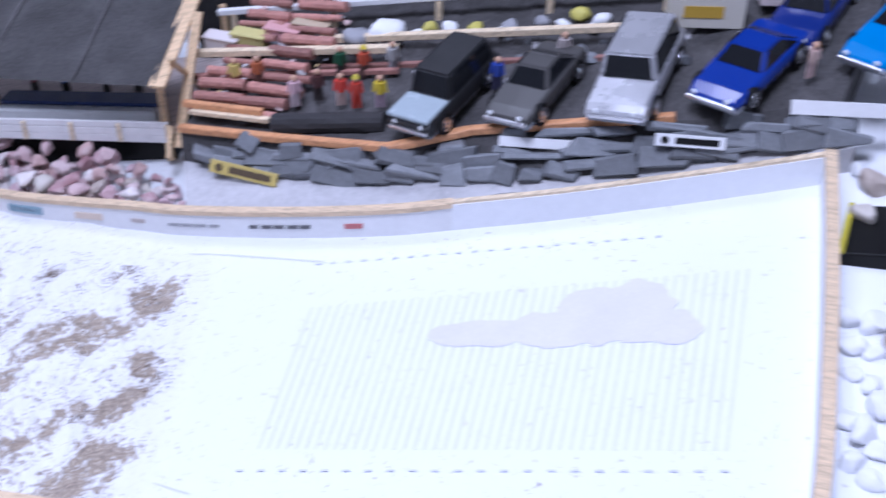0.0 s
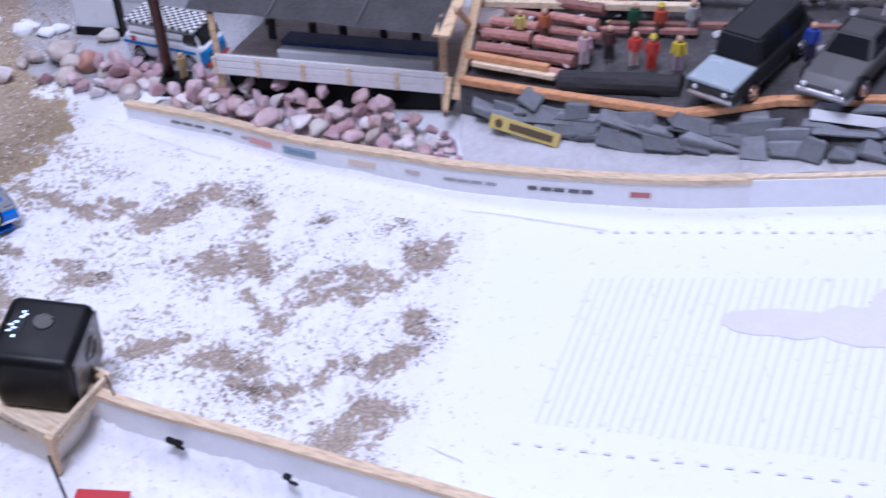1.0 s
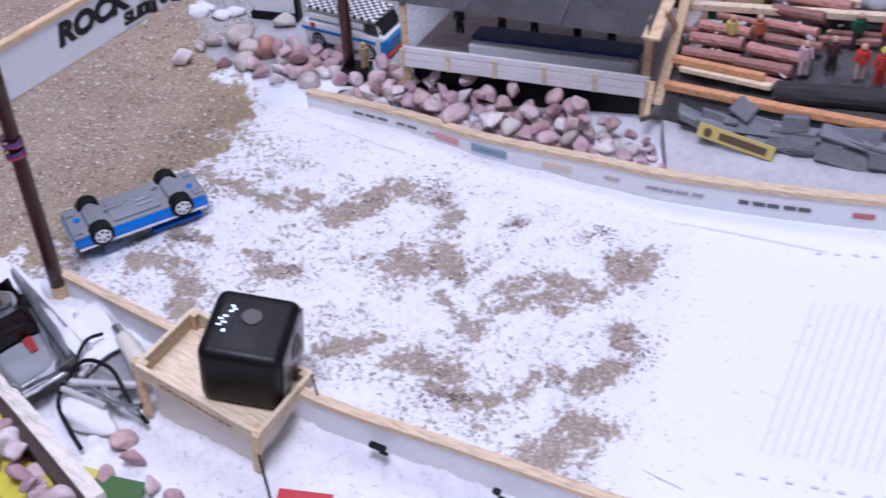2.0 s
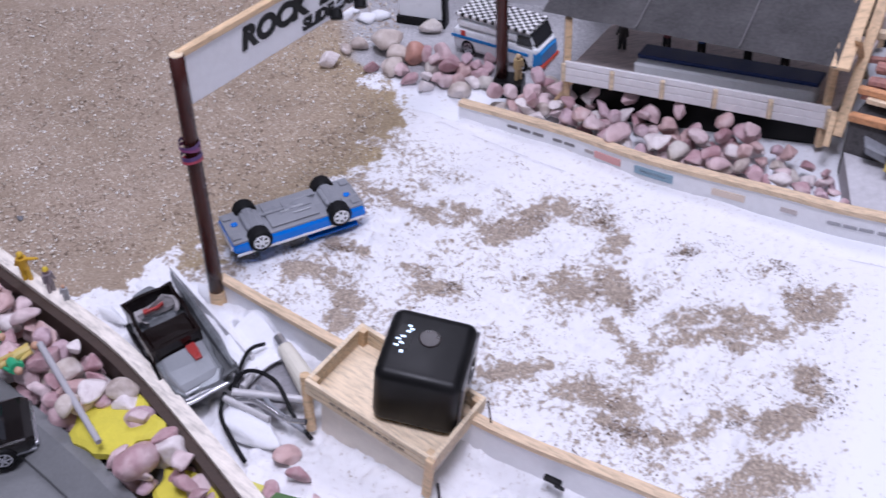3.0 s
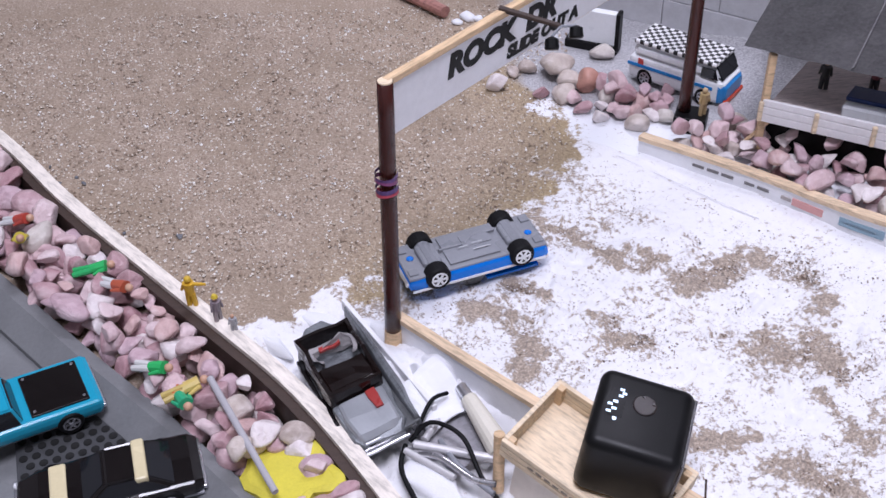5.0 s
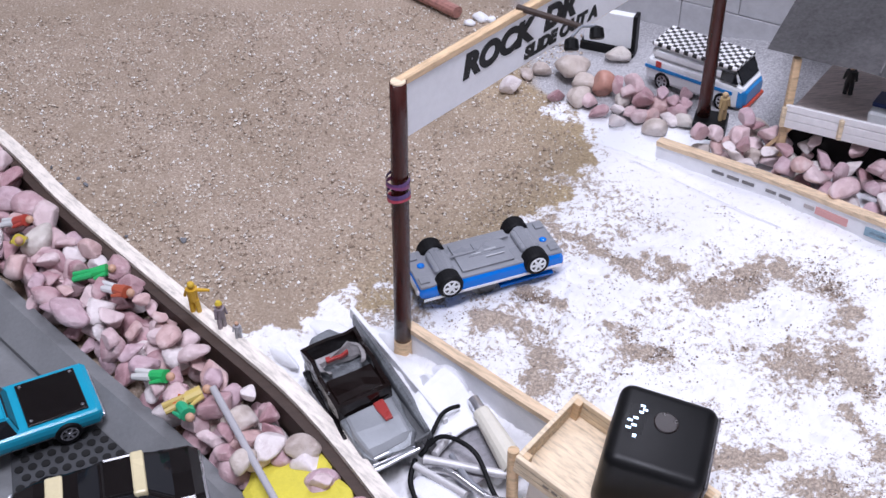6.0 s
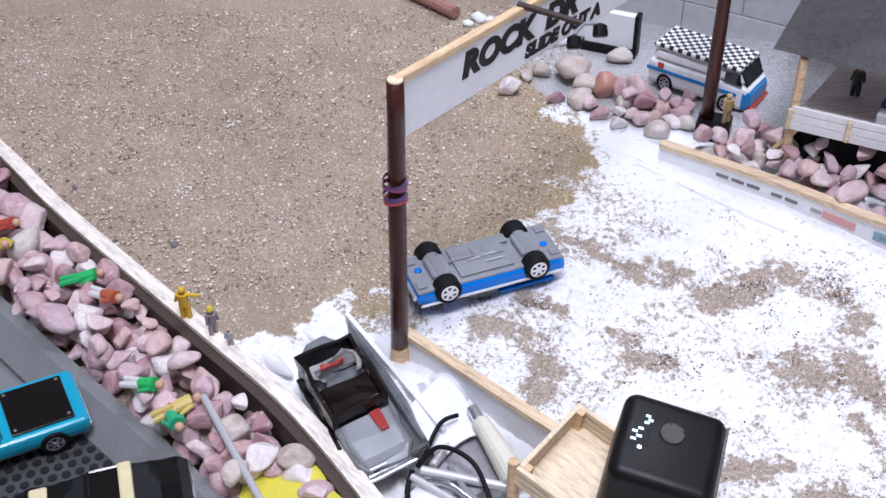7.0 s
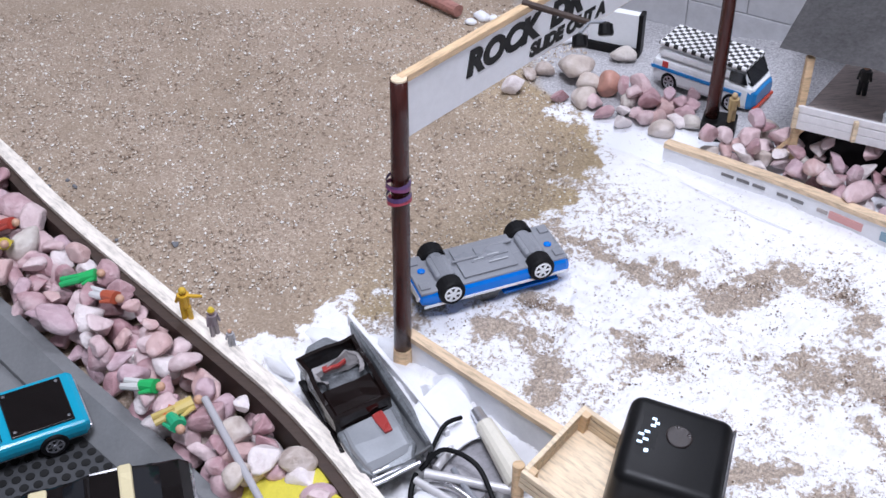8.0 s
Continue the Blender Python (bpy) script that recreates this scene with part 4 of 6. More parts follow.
plate(0.370, -0.022, 0.0620, -47, 0.044, 0.0078, paint("banner_yellow", (0.56, 0.44, 0.14), 0.5), "yellow banner with a dark panel on the slate", paint("banner_dark", (0.10, 0.07, 0.04), 0.5))
plate(0.508, -0.122, 0.1030, -32, 0.044, 0.0055, paint("banner_white", (0.74, 0.74, 0.76), 0.5), "white printed banner on the slate face")
plate(0.568, -0.172, 0.1170, -33, 0.036, 0.0065, PAINTS["banner_white"], "white banner beside a dark gap in the slate", PLASTIC_BLACK)
plate(0.640, -0.205, 0.1360, -30, 0.060, 0.0075, PAINTS["banner_white"], "white printed banner on the bank's edge")

# log bleachers
dl = Vector((0.65, -0.76, 0)).normalized()
for k in range(10):
    s0 = Vector((0.357, 0.037, 0)) + Vector((0.76, 0.65, 0)) * 0.0088 * k
    for half in range(2):
        bm = bmesh.new()
        a = s0 + dl * (0.034 * half + rs.uniform(-0.004, 0.004))
        b = a + dl * rs.uniform(0.030, 0.036)
        b += Vector((0.76, 0.65, 0)) * rs.uniform(-0.0022, 0.0022)
        a.z, b.z = slope(a.x) + 0.040 + 0.0024 * k + rs.uniform(-0.0008, 0.0008), slope(b.x) + 0.040 + 0.0024 * k
        tube(bm, a, b, 0.0029 + rs.uniform(-0.0009, 0.0007), n=10, bumps=0.14)
        tagged(part("log", bm, RED_LOG), "reddish-brown log seat on the spectator bank", "log", "log seats")
bm = bmesh.new()
tube(bm, (0.394, -0.012, slope(0.394) + 0.038), (0.446, -0.056, slope(0.446) + 0.038), 0.0062, n=14, bumps=0.15)
tagged(part("dark_log", bm, surface("dark_log", (0.035, 0.033, 0.036), 0.8, grain=0.3, relief=0.001)), "thick black fallen log before the spectators", "log")

# spectators
SPECT = [(0.409, -0.008, (0.62, 0.42, 0.46), (0.60, 0.48, 0.50), None), (0.422, -0.012, (0.08, 0.03, 0.03), (0.04, 0.03, 0.03), None), (0.431, -0.026, (0.60, 0.06, 0.04), (0.55, 0.40, 0.36), None),
         (0.437, -0.035, (0.50, 0.05, 0.03), (0.50, 0.05, 0.03), (0.60, 0.50, 0.06)), (0.448, -0.044, (0.62, 0.48, 0.03), (0.40, 0.30, 0.36), None), (0.452, -0.010, (0.55, 0.10, 0.05), (0.10, 0.06, 0.05), (0.70, 0.55, 0.05)),
         (0.386, 0.036, (0.62, 0.50, 0.16), (0.30, 0.12, 0.08), None), (0.467, -0.018, (0.45, 0.44, 0.44), (0.30, 0.30, 0.32), None), (0.441, 0.000, (0.02, 0.10, 0.05), (0.03, 0.03, 0.03), None), (0.398, 0.028, (0.45, 0.14, 0.06), (0.20, 0.10, 0.08), None),
         (0.506, -0.075, (0.04, 0.08, 0.40), (0.05, 0.05, 0.10), None), (0.545, -0.080, (0.50, 0.44, 0.43), (0.35, 0.32, 0.33), None), (0.634, -0.178, (0.50, 0.36, 0.32), (0.45, 0.32, 0.30), None)]
for x, y, top, legs, hat in SPECT:
    figure(pose(x, y, bank_z(x, y, 0.0405), 0, 0, rs.uniform(-50, 10)), top, legs, hat=hat, h=0.021, group="spectator figurines", label="painted plastic spectator figurine standing on the bank")

# parked toy cars
for nm, lab, st, col, x, y, hd, kw in (
        ("toy_pickup", "matt black toy pickup with a pale grey hood", "suv", paint("car_black", (0.012, 0.012, 0.014), 0.5), 0.4800, -0.066, -152, dict(length=0.070, hood=paint("hood_pale", (0.36, 0.42, 0.46), 0.25))),
        ("toy_car", "dull dark grey toy coupe parked on the bank", "coupe", paint("car_charcoal", (0.065, 0.062, 0.062), 0.4), 0.5220, -0.094, -150, dict(length=0.068)),
        ("toy_car", "silver toy station wagon with a dark windscreen", "suv", paint("car_silver", (0.52, 0.52, 0.55), 0.28, 0.5), 0.5660, -0.124, -141, dict(width=0.034, length=0.074)),
        ("toy_car", "dark blue toy coupe parked on the bank", "coupe", paint("car_blue", (0.010, 0.035, 0.26), 0.15), 0.6140, -0.156, -160, dict(width=0.033, length=0.072)),
        ("toy_pickup", "navy blue toy pickup behind the other cars", "pickup", paint("car_navy", (0.010, 0.025, 0.17), 0.2), 0.6700, -0.136, -152, dict(length=0.072)),
        ("toy_car", "bright blue toy coupe at the bank's end", "coupe", paint("car_sky", (0.01, 0.20, 0.55), 0.15), 0.690, -0.182, -165, {})):
    toy_car(nm, seat(x, y, bank_z(x, y, 0.0385), hd), lab, st, col, group="cars parked on the bank", **kw)

for k in range(46):
    u = rs.random()
    x, y = 0.455 + 0.20 * u + rs.uniform(-0.012, 0.022), -0.052 - 0.105 * u + rs.uniform(-0.004, 0.055)
    sz = rs.uniform(0.006, 0.014)
    ob = part("rubble_stone", rock_bm(sz, 900 + k, 0.7, 2), SLATE if rs.random() < 0.6 else SHELF_GREY, smooth="edges")
    ob.matrix_basis = pose(x, y, bank_z(x, y, 0.0385) + sz * 0.15, 0, 0, rs.uniform(0, 180))
    tagged(ob, "grey rubble stone lying between the parked cars", "stone", "rubble between the cars")

for k in range(26):
    u, v = rs.random(), rs.random()
    p = Vector((0.366, 0.034, 0)) + Vector((0.65, -0.76, 0)) * 0.075 * u + Vector((0.76, 0.65, 0)) * 0.075 * v
    sz = rs.uniform(0.004, 0.0085)
    c = rs.choice(((0.70, 0.66, 0.64), (0.45, 0.42, 0.42), (0.62, 0.46, 0.44), (0.10, 0.10, 0.11), (0.55, 0.40, 0.20)))
    ob = part("litter_chip", rock_bm(sz, 1200 + k, 0.6, 2, 0.1, 0, 12, 0.18), paint("chip_%.2f_%.2f" % c[:2], c, 0.6), smooth="edges")
    ob.matrix_basis = pose(p.x, p.y, slope(p.x) + 0.0415 + 0.020 * v, rs.uniform(-30, 30), 0, rs.uniform(0, 180))
    tagged(ob, "small chip of rubble lying between the log seats", "chip", "chips among the logs")

# beams, rails, bundles and boxes behind them
for a, b, w, mat, lab in (
        ((0.376, 0.086, 0.060), (0.478, -0.004, 0.060), 0.0050, PINE_PALE, "pale timber beam laid across the bank"),
        ((0.371, 0.078, 0.050), (0.474, -0.014, 0.052), 0.0035, RED_LOG, "reddish timber beam laid across the bank"),
        ((0.445, 0.040, 0.060), (0.604, -0.094, 0.060), 0.0048, PINE_PALE, "pale timber beam behind the parked cars"),
        ((0.440, 0.026, 0.050), (0.600, -0.104, 0.048), 0.0036, RED_LOG, "reddish timber beam behind the parked cars"),
        ((0.402, 0.110, 0.066), (0.630, -0.074, 0.068), 0.0042, BOARD_WHITE, "white-grey rail along the back of the bank")):
    bm = bmesh.new()
    plank(bm, (a[0] - 0.006, a[1] - 0.010, slope(a[0]) + a[2] - 0.009), (b[0] - 0.006, b[1] - 0.010, slope(b[0]) + b[2] - 0.009), w, w * 0.9)
    ob = tagged(part("beam", bm, mat), lab, "beam", "beams on the bank")
for k in range(5):
    u = k / 4
    x, y = 0.404 + 0.21 * u, 0.093 - 0.17 * u
    bm = bmesh.new()
    tube(bm, (x, y, slope(x) + 0.036), (x, y, slope(x) + 0.057), 0.0022)
    tagged(part("rail_post", bm, PINE_PALE), "short pale post under the back rail", "post", "rail posts")
for k in range(24):
    u = (k + rs.uniform(-0.3, 0.3)) / 23
    x, y = 0.388 + 0.215 * u + rs.uniform(-0.004, 0.008), 0.074 - 0.160 * u + rs.uniform(-0.004, 0.008)
    sz = rs.uniform(0.010, 0.016) if k not in (8, 9) else 0.026
    pick = rs.random()
    mat = paint("bundle_yellow", (0.58, 0.52, 0.12), 0.6) if pick < 0.15 else (surface("bundle_grey", (0.36, 0.36, 0.39), 0.8) if pick < 0.4 else SNOW)
    ob = part("pale_lump", rock_bm(sz, 400 + k, 0.7), mat, smooth=True)
    ob.matrix_basis = pose(x, y, slope(x) + 0.043 + sz * 0.3, 0, 0, rs.uniform(0, 180))
    tagged(ob, "pale rounded lump lying behind the beams", "lump", "lumps behind the beams")
for x, y, c, lab in ((0.620, -0.104, (0.70, 0.66, 0.58), "white carton with a yellow print"), (0.668, -0.122, (0.72, 0.62, 0.62), "white carton with a pink print"), (0.716, -0.146, (0.70, 0.68, 0.66), "white carton behind the cars")):
    t = thing("carton", pose(x, y, bank_z(x, y, 0.044), 0, 0, -28), lab, "carton", "cartons behind the cars")
    part("box", boxes((0, 0, 0.010, 0.042, 0.014, 0.020), bevel=0.0006), paint("carton_%.2f_%.2f" % c[:2], c, 0.6), t)
    part("print_patch", boxes((-0.002, -0.0072, 0.010, 0.022, 0.0004, 0.007), bevel=0.0001), paint("patch_%.2f" % y, (0.60, 0.38, 0.05) if y > -0.11 else (0.55, 0.22, 0.24), 0.6), t, "coloured printed patch")
for x, y, c in ((0.405, 0.062, (0.56, 0.50, 0.20)), (0.424, 0.052, (0.62, 0.34, 0.34)), (0.440, 0.044, (0.50, 0.40, 0.28)), (0.390, 0.072, (0.66, 0.60, 0.60))):
    ob = part("small_crate", boxes((0, 0, 0.005, 0.022, 0.010, 0.010), (0, 0, 0.0102, 0.024, 0.012, 0.0016), bevel=0.0006), paint("crate_%.2f_%.2f" % c[:2], c, 0.6))
    ob.matrix_basis = pose(x, y, slope(x) + 0.047, 0, 0, -44)
    tagged(ob, "small painted crate standing among the beams", "crate", "small crates")
back_panel = part("back_panel", strip([Vector((0.395, 0.150, 0.05)), Vector((0.46, 0.085, 0.06)), Vector((0.56, 0.0, 0.08)), Vector((0.66, -0.062, 0.10)), Vector((0.82, -0.145, 0.13))], 0.01, -0.03, 0.16), surface("backdrop_black", (0.018, 0.017, 0.020), 0.9, grain=0.3, scale=30))
tagged(back_panel, "black cloth-like panel behind the spectator bank", "panel", kind="structure")

# ---- grandstand ----
stand = thing("grandstand", Matrix(), "wooden grandstand with a dark felt roof over a white-railed deck", "grandstand")
A, B = Vector((0.215, 0.143, 0.042)), Vector((0.345, 0.046, 0.058))
along = (B - A)
back = Vector((0.060, 0.078, 0.0))
bm = bmesh.new()
vs = [bm.verts.new(p + Vector((0, 0, dz))) for dz in (-0.003, 0.0) for p in (A, B, B + back, A + back)]
for f in ((0, 1, 2, 3), (7, 6, 5, 4), (0, 4, 5, 1), (1, 5, 6, 2), (2, 6, 7, 3), (3, 7, 4, 0)):
    bm.faces.new([vs[i] for i in f])
part("deck", bm, wood("deck_grey", (0.70, 0.60, 0.57), 0.7), stand, "grey-brown deck")
WHITEWASH = surface("whitewash", (0.80, 0.78, 0.79), 0.6, grain=0.08, scale=60)
for z, h in ((-0.0035, 0.0050), (0.0016, 0.0046), (0.0064, 0.0040)):
    bm = bmesh.new()
    off = Vector((-0.0015, -0.002, z))
    plank(bm, A + off, B + off, 0.002, h)
    part("front_rail", bm, WHITEWASH, stand, "whitewashed front rail")
for k in range(6):
    p = A + along * (k / 5)
    bm = bmesh.new()
    plank(bm, p + Vector((-0.003, -0.0035, -0.005)), p + Vector((-0.003, -0.0035, 0.0075)), 0.0024, 0.0024)
    part("rail_post", bm, PINE_PALE, stand)
RF_L, RF_R, RB_R, RB_L = Vector((0.200, 0.151, 0.080)), Vector((0.336, 0.033, 0.0985)), Vector((0.388, 0.116, 0.121)), Vector((0.252, 0.234, 0.1025))
bm = bmesh.new()
n = 14
grid = [[bm.verts.new(RF_L.lerp(RF_R, i / n).lerp(RB_L.lerp(RB_R, i / n), j / 6) + Vector((0, 0, 0.0012 * noise.noise(Vector((i * 0.9, j * 1.1, 0)))))) for i in range(n + 1)] for j in range(7)]
for j in range(6):
    for i in range(n):
        bm.faces.new((grid[j][i], grid[j][i + 1], grid[j + 1][i + 1], grid[j + 1][i]))
r = bmesh.ops.solidify(bm, geom=list(bm.faces), thickness=0.002)
part("roof", bm, ROOFING, stand, "worn dark grey felt roof")
for f in (0.35, 0.7):
    bm = bmesh.new()
    up = Vector((0, 0, 0.0016))
    plank(bm, RF_L.lerp(RF_R, f) + up, RB_L.lerp(RB_R, f) + up, 0.0010, 0.0008)
    part("roof_seam", bm, ROOFING, stand)
for p, q in ((A, RF_L), (A + along * 0.98, RF_R), (A + back, RB_L), (B + back, RB_R)):
    zt = (RF_L.z if p.x < 0.3 else RF_R.z) - 0.001
    bm = bmesh.new()
    plank(bm, (p.x, p.y, slope(p.x) + 0.004), (p.x, p.y, zt), 0.0042, 0.0042)
    part("post", bm, PINE, stand, "pine corner post")
for a, b in (((0.346, 0.036, 0.052), (0.378, 0.078, 0.118)), ((0.378, 0.080, 0.060), (0.350, 0.044, 0.108)), ((0.338, 0.030, 0.050), (0.344, 0.040, 0.066)), ((0.208, 0.150, 0.014), (0.222, 0.138, 0.042))):
    bm = bmesh.new()
    plank(bm, a, b, 0.0060 if a[0] == 0.346 else 0.0034, 0.0022)
    part("brace", bm, PINE, stand, "pine diagonal brace")
bm = bmesh.new()
plank(bm, RF_R + Vector((0.002, 0.0, -0.001)), RB_R + Vector((0.002, 0, -0.001)), 0.010, 0.0022)
part("bargeboard", bm, PINE, stand, "pine board along the roof's end")
# Black block filling the gap under the deck, in place of its shade.
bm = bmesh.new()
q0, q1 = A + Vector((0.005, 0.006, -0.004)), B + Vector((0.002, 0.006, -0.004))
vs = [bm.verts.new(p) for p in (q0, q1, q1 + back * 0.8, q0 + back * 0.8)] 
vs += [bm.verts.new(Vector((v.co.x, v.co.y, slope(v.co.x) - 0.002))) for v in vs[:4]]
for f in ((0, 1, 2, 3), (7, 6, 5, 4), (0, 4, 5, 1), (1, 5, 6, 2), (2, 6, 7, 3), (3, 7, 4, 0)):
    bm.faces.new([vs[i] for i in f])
part("underside", bm, PLASTIC_BLACK, stand, "black block painted in for the shade under the deck")
bench = thing("long_table", Matrix(), "long white table with a dark blue top in the grandstand", "table")
a0, b0 = A + along * 0.26 + Vector((0.006, 0.008, 0.001)), A + along * 0.93 + Vector((0.006, 0.008, 0.001))
bm = bmesh.new()
plank(bm, a0 + Vector((0, 0, 0.005)), b0 + Vector((0, 0, 0.005)), 0.012, 0.010)
part("table_front", bm, STRIPE_WHITE, bench, "white table box")
bm = bmesh.new()
plank(bm, a0 + Vector((0.004, 0.006, 0.0115)), b0 + Vector((0.004, 0.006, 0.0115)), 0.014, 0.0026)
part("table_top", bm, paint("table_blue", (0.012, 0.030, 0.13), 0.4), bench, "dark blue top")
for f, c, dy in ((0.14, (0.03, 0.03, 0.03), 0.030), (0.34, (0.30, 0.10, 0.12), 0.040), (0.48, (0.10, 0.20, 0.50), 0.040), (0.66, (0.05, 0.05, 0.06), 0.040), (0.80, (0.06, 0.06, 0.07), 0.040)):
    p = A + along * f + Vector((0.02, dy, 0.0002))
    figure(pose(p.x, p.y, p.z, 0, 0, rs.uniform(-60, 0)), c, (0.03, 0.03, 0.035), h=0.020, group="grandstand figurines", label="dark plastic figurine standing on the grandstand deck")

# concrete blocks, white sign box and log at the far end of the sand
wall = thing("block_wall", pose(0.232, 0.300, 0, 0, 0, -33), "wall of weathered grey concrete-like blocks", "wall", kind="structure")
for row in range(5):
    for k in range(-3, 3):
        ob = part("block", boxes((k * 0.092 + (0.041 if row % 2 else 0), 0, 0.0115 + row * 0.0232, 0.0916, 0.020, 0.0228), bevel=0.0007), CONCRETE, wall)
t = thing("white_sign_box", pose(0.136, 0.292, 0, 0, 0, -25), "white upright sign box on a black base", "sign box")
part("panel", boxes((0, 0, 0.018, 0.034, 0.006, 0.024), bevel=0.0006), STRIPE_WHITE, t)
part("base", boxes((0, 0, 0.003, 0.038, 0.010, 0.006), (0.018, 0, 0.017, 0.003, 0.008, 0.028), bevel=0.0006), PLASTIC_BLACK, t, "black base and side")
bm = bmesh.new()
tube(bm, (-0.030, 0.410, 0.006), (0.034, 0.340, 0.006), 0.0052, 0.0046, 12, 0.1)
tagged(part("log", bm, RED_LOG), "reddish-brown log lying on the sand", "log")
for k in range(9):
    sz = rs.uniform(0.008, 0.02)
    ob = part("snow_lump", rock_bm(sz, 700 + k, 0.5), SNOW, smooth=True)
    ob.matrix_basis = pose(0.045 + 0.06 * k / 8 + rs.uniform(-0.008, 0.008), 0.345 - 0.05 * k / 8 + rs.uniform(-0.012, 0.012), sz * 0.12, 0, 0, rs.uniform(0, 180))
    tagged(ob, "lump of white snow lying on the sand", "snow lump", "snow lumps")


# ---- pebbles ----
PEBBLE_MESHES = []
for k in range(20):
    ob = part("pebble", rock_bm(1.0, 30 + k, 0.72, 3, 0.06, 1, 10, 0.19), PINK_STONE, smooth=True)
    PEBBLE_MESHES.append(ob.data)
    bpy.data.objects.remove(ob)
PALE_MESHES = []
for k in range(4):
    ob = part("pebble", rock_bm(1.0, 130 + k, 0.8, 3, 0.12, 2), PALE_STONE, smooth=True)
    PALE_MESHES.append(ob.data)
    bpy.data.objects.remove(ob)
rp = random.Random(5)


def pebble(x, y, z, size, label, group, pale=False, name="pebble"):
    ob = new(name, rp.choice(PALE_MESHES if pale else PEBBLE_MESHES))
    ob.matrix_basis = pose(x, y, z, rp.uniform(-25, 25), rp.uniform(-25, 25), rp.uniform(0, 360)) @ Matrix.Diagonal((size * rp.uniform(0.9, 1.2), size * rp.uniform(0.85, 1.1), size * rp.uniform(0.85, 1.1), 1))
    return tagged(ob, label, "pebble", group)


def scatter(region, count, gap, tries=7000):
    out = []
    for _ in range(tries):
        p = region()
        if p is None:
            continue
        if all((p[0] - q[0]) ** 2 + (p[1] - q[1]) ** 2 > gap ** 2 for q in out):
            out.append(p)
            if len(out) >= count:
                break
    return out


BIN_EDGE = [Vector(p) for p in ((-0.300, 0.142, 0), (-0.199, 0.040, 0), (-0.155, -0.004, 0), (-0.112, -0.045, 0), (-0.090, -0.068, 0), (-0.060, -0.100, 0), (-0.036, -0.130, 0))]
rail_out = resample(offset_line(RAIL, -0.0135)[3:], 60)
bin_in = resample([p + Vector((0.008, 0.008, 0)) for p in BIN_EDGE], 60)


def yellow_zone(x, y):
    return math.hypot((x + 0.045) / 0.025, (y + 0.082) / 0.019) < 1 or (x > -0.03 and y < -0.09)


def band():
    u, v = rp.random(), rp.random()
    p = rail_out[int(u * 59)].lerp(bin_in[int(u * 59)], v)
    if yellow_zone(p.x, p.y) and v > 0.25:
        return None
    return (p.x, p.y)


for layer, (cnt, gap, z) in enumerate(((230, 0.0096, -0.004), (220, 0.0106, 0.0045), (130, 0.0150, 0.0110))):
    for x, y in scatter(band, cnt, gap):
        s = rp.choice((0.0140, 0.0165, 0.0185, 0.0205, 0.0235)) * rp.uniform(0.92, 1.06)
        pebble(x, y, z + rp.uniform(-0.001, 0.001), s, "smooth tumbled pink quartz pebble in the heap", "pebbles beside the rail", rp.random() < 0.05)


far_in = resample(offset_line(FAR, 0.0095)[2:32], 60)
far_out = resample([Vector((0.205, 0.172, 0)), Vector((0.262, 0.108, 0)), Vector((0.312, 0.056, 0)), Vector((0.352, -0.012, 0))], 60)


def bank_band():
    u, v = rp.random(), rp.random() ** 1.5
    p = far_in[int(u * 59)].lerp(far_out[int(u * 59)], v)
    if p.x > 0.337:
        return None
    return (p.x, p.y)


for cnt, gap, dz in ((105, 0.0090, 0.007), (75, 0.0112, 0.0145), (30, 0.017, 0.0205)):
    for x, y in scatter(bank_band, cnt, gap):
        s = rp.uniform(0.0120, 0.0190) * (0.75 if x > 0.31 else 1)
        pebble(x, y, slope(x) + dz * (0.75 if x > 0.31 else 1), s, "smooth tumbled pink quartz pebble behind the barrier", "pebbles behind the barrier", rp.random() < 0.09)
for x, y, s, pale in ((0.067, 0.240, 0.017, 0), (0.107, 0.256, 0.026, 1), (0.095, 0.230, 0.013, 0), (0.108, 0.226, 0.015, 1), (0.146, 0.234, 0.018, 0), (0.136, 0.222, 0.014, 1), (0.129, 0.199, 0.013, 0), (0.119, 0.209, 0.013, 0), (0.143, 0.203, 0.015, 0), (0.156, 0.212, 0.015, 0), (0.152, 0.188, 0.014, 1),
                      (0.165, 0.213, 0.013, 0), (0.178, 0.228, 0.013, 0), (0.171, 0.196, 0.013, 1), (0.209, 0.178, 0.019, 1), (0.201, 0.164, 0.013, 0), (0.217, 0.155, 0.013, 0), (0.141, 0.277, 0.016, 1), (0.148, 0.218, 0.013, 0), (0.132, 0.212, 0.012, 0), (0.160, 0.222, 0.012, 0), (0.088, 0.262, 0.012, 1), (0.078, 0.258, 0.010, 1), (0.150, 0.224, 0.015, 0), (0.168, 0.204, 0.014, 0), (0.138, 0.208, 0.013, 0), (0.116, 0.222, 0.012, 0), (0.114, 0.242, 0.015, 1), (0.162, 0.200, 0.012, 0), (0.174, 0.214, 0.014, 0), (0.152, 0.202, 0.012, 0)):
    pebble(x, y, s * 0.34, s * 1.22, "large pale rounded stone beside the track" if pale else "pink pebble in the pile before the van", "stones before the van", bool(pale), "stone")
for x, y, z, s in ((0.148, 0.212, 0.011, 0.014), (0.160, 0.218, 0.010, 0.013), (0.140, 0.222, 0.011, 0.013), (0.166, 0.209, 0.010, 0.012), (0.134, 0.229, 0.012, 0.014)):
    pebble(x, y, z, s * 1.2, "pink pebble on top of the pile before the van", "stones before the van", False, "stone")
ob = part("orange_stone", rock_bm(0.021, 77, 0.95, 3, 0.06, 1, 10, 0.22), surface("orange_stone", (0.52, 0.27, 0.21), 0.5, grain=0.15, scale=90), smooth=True)
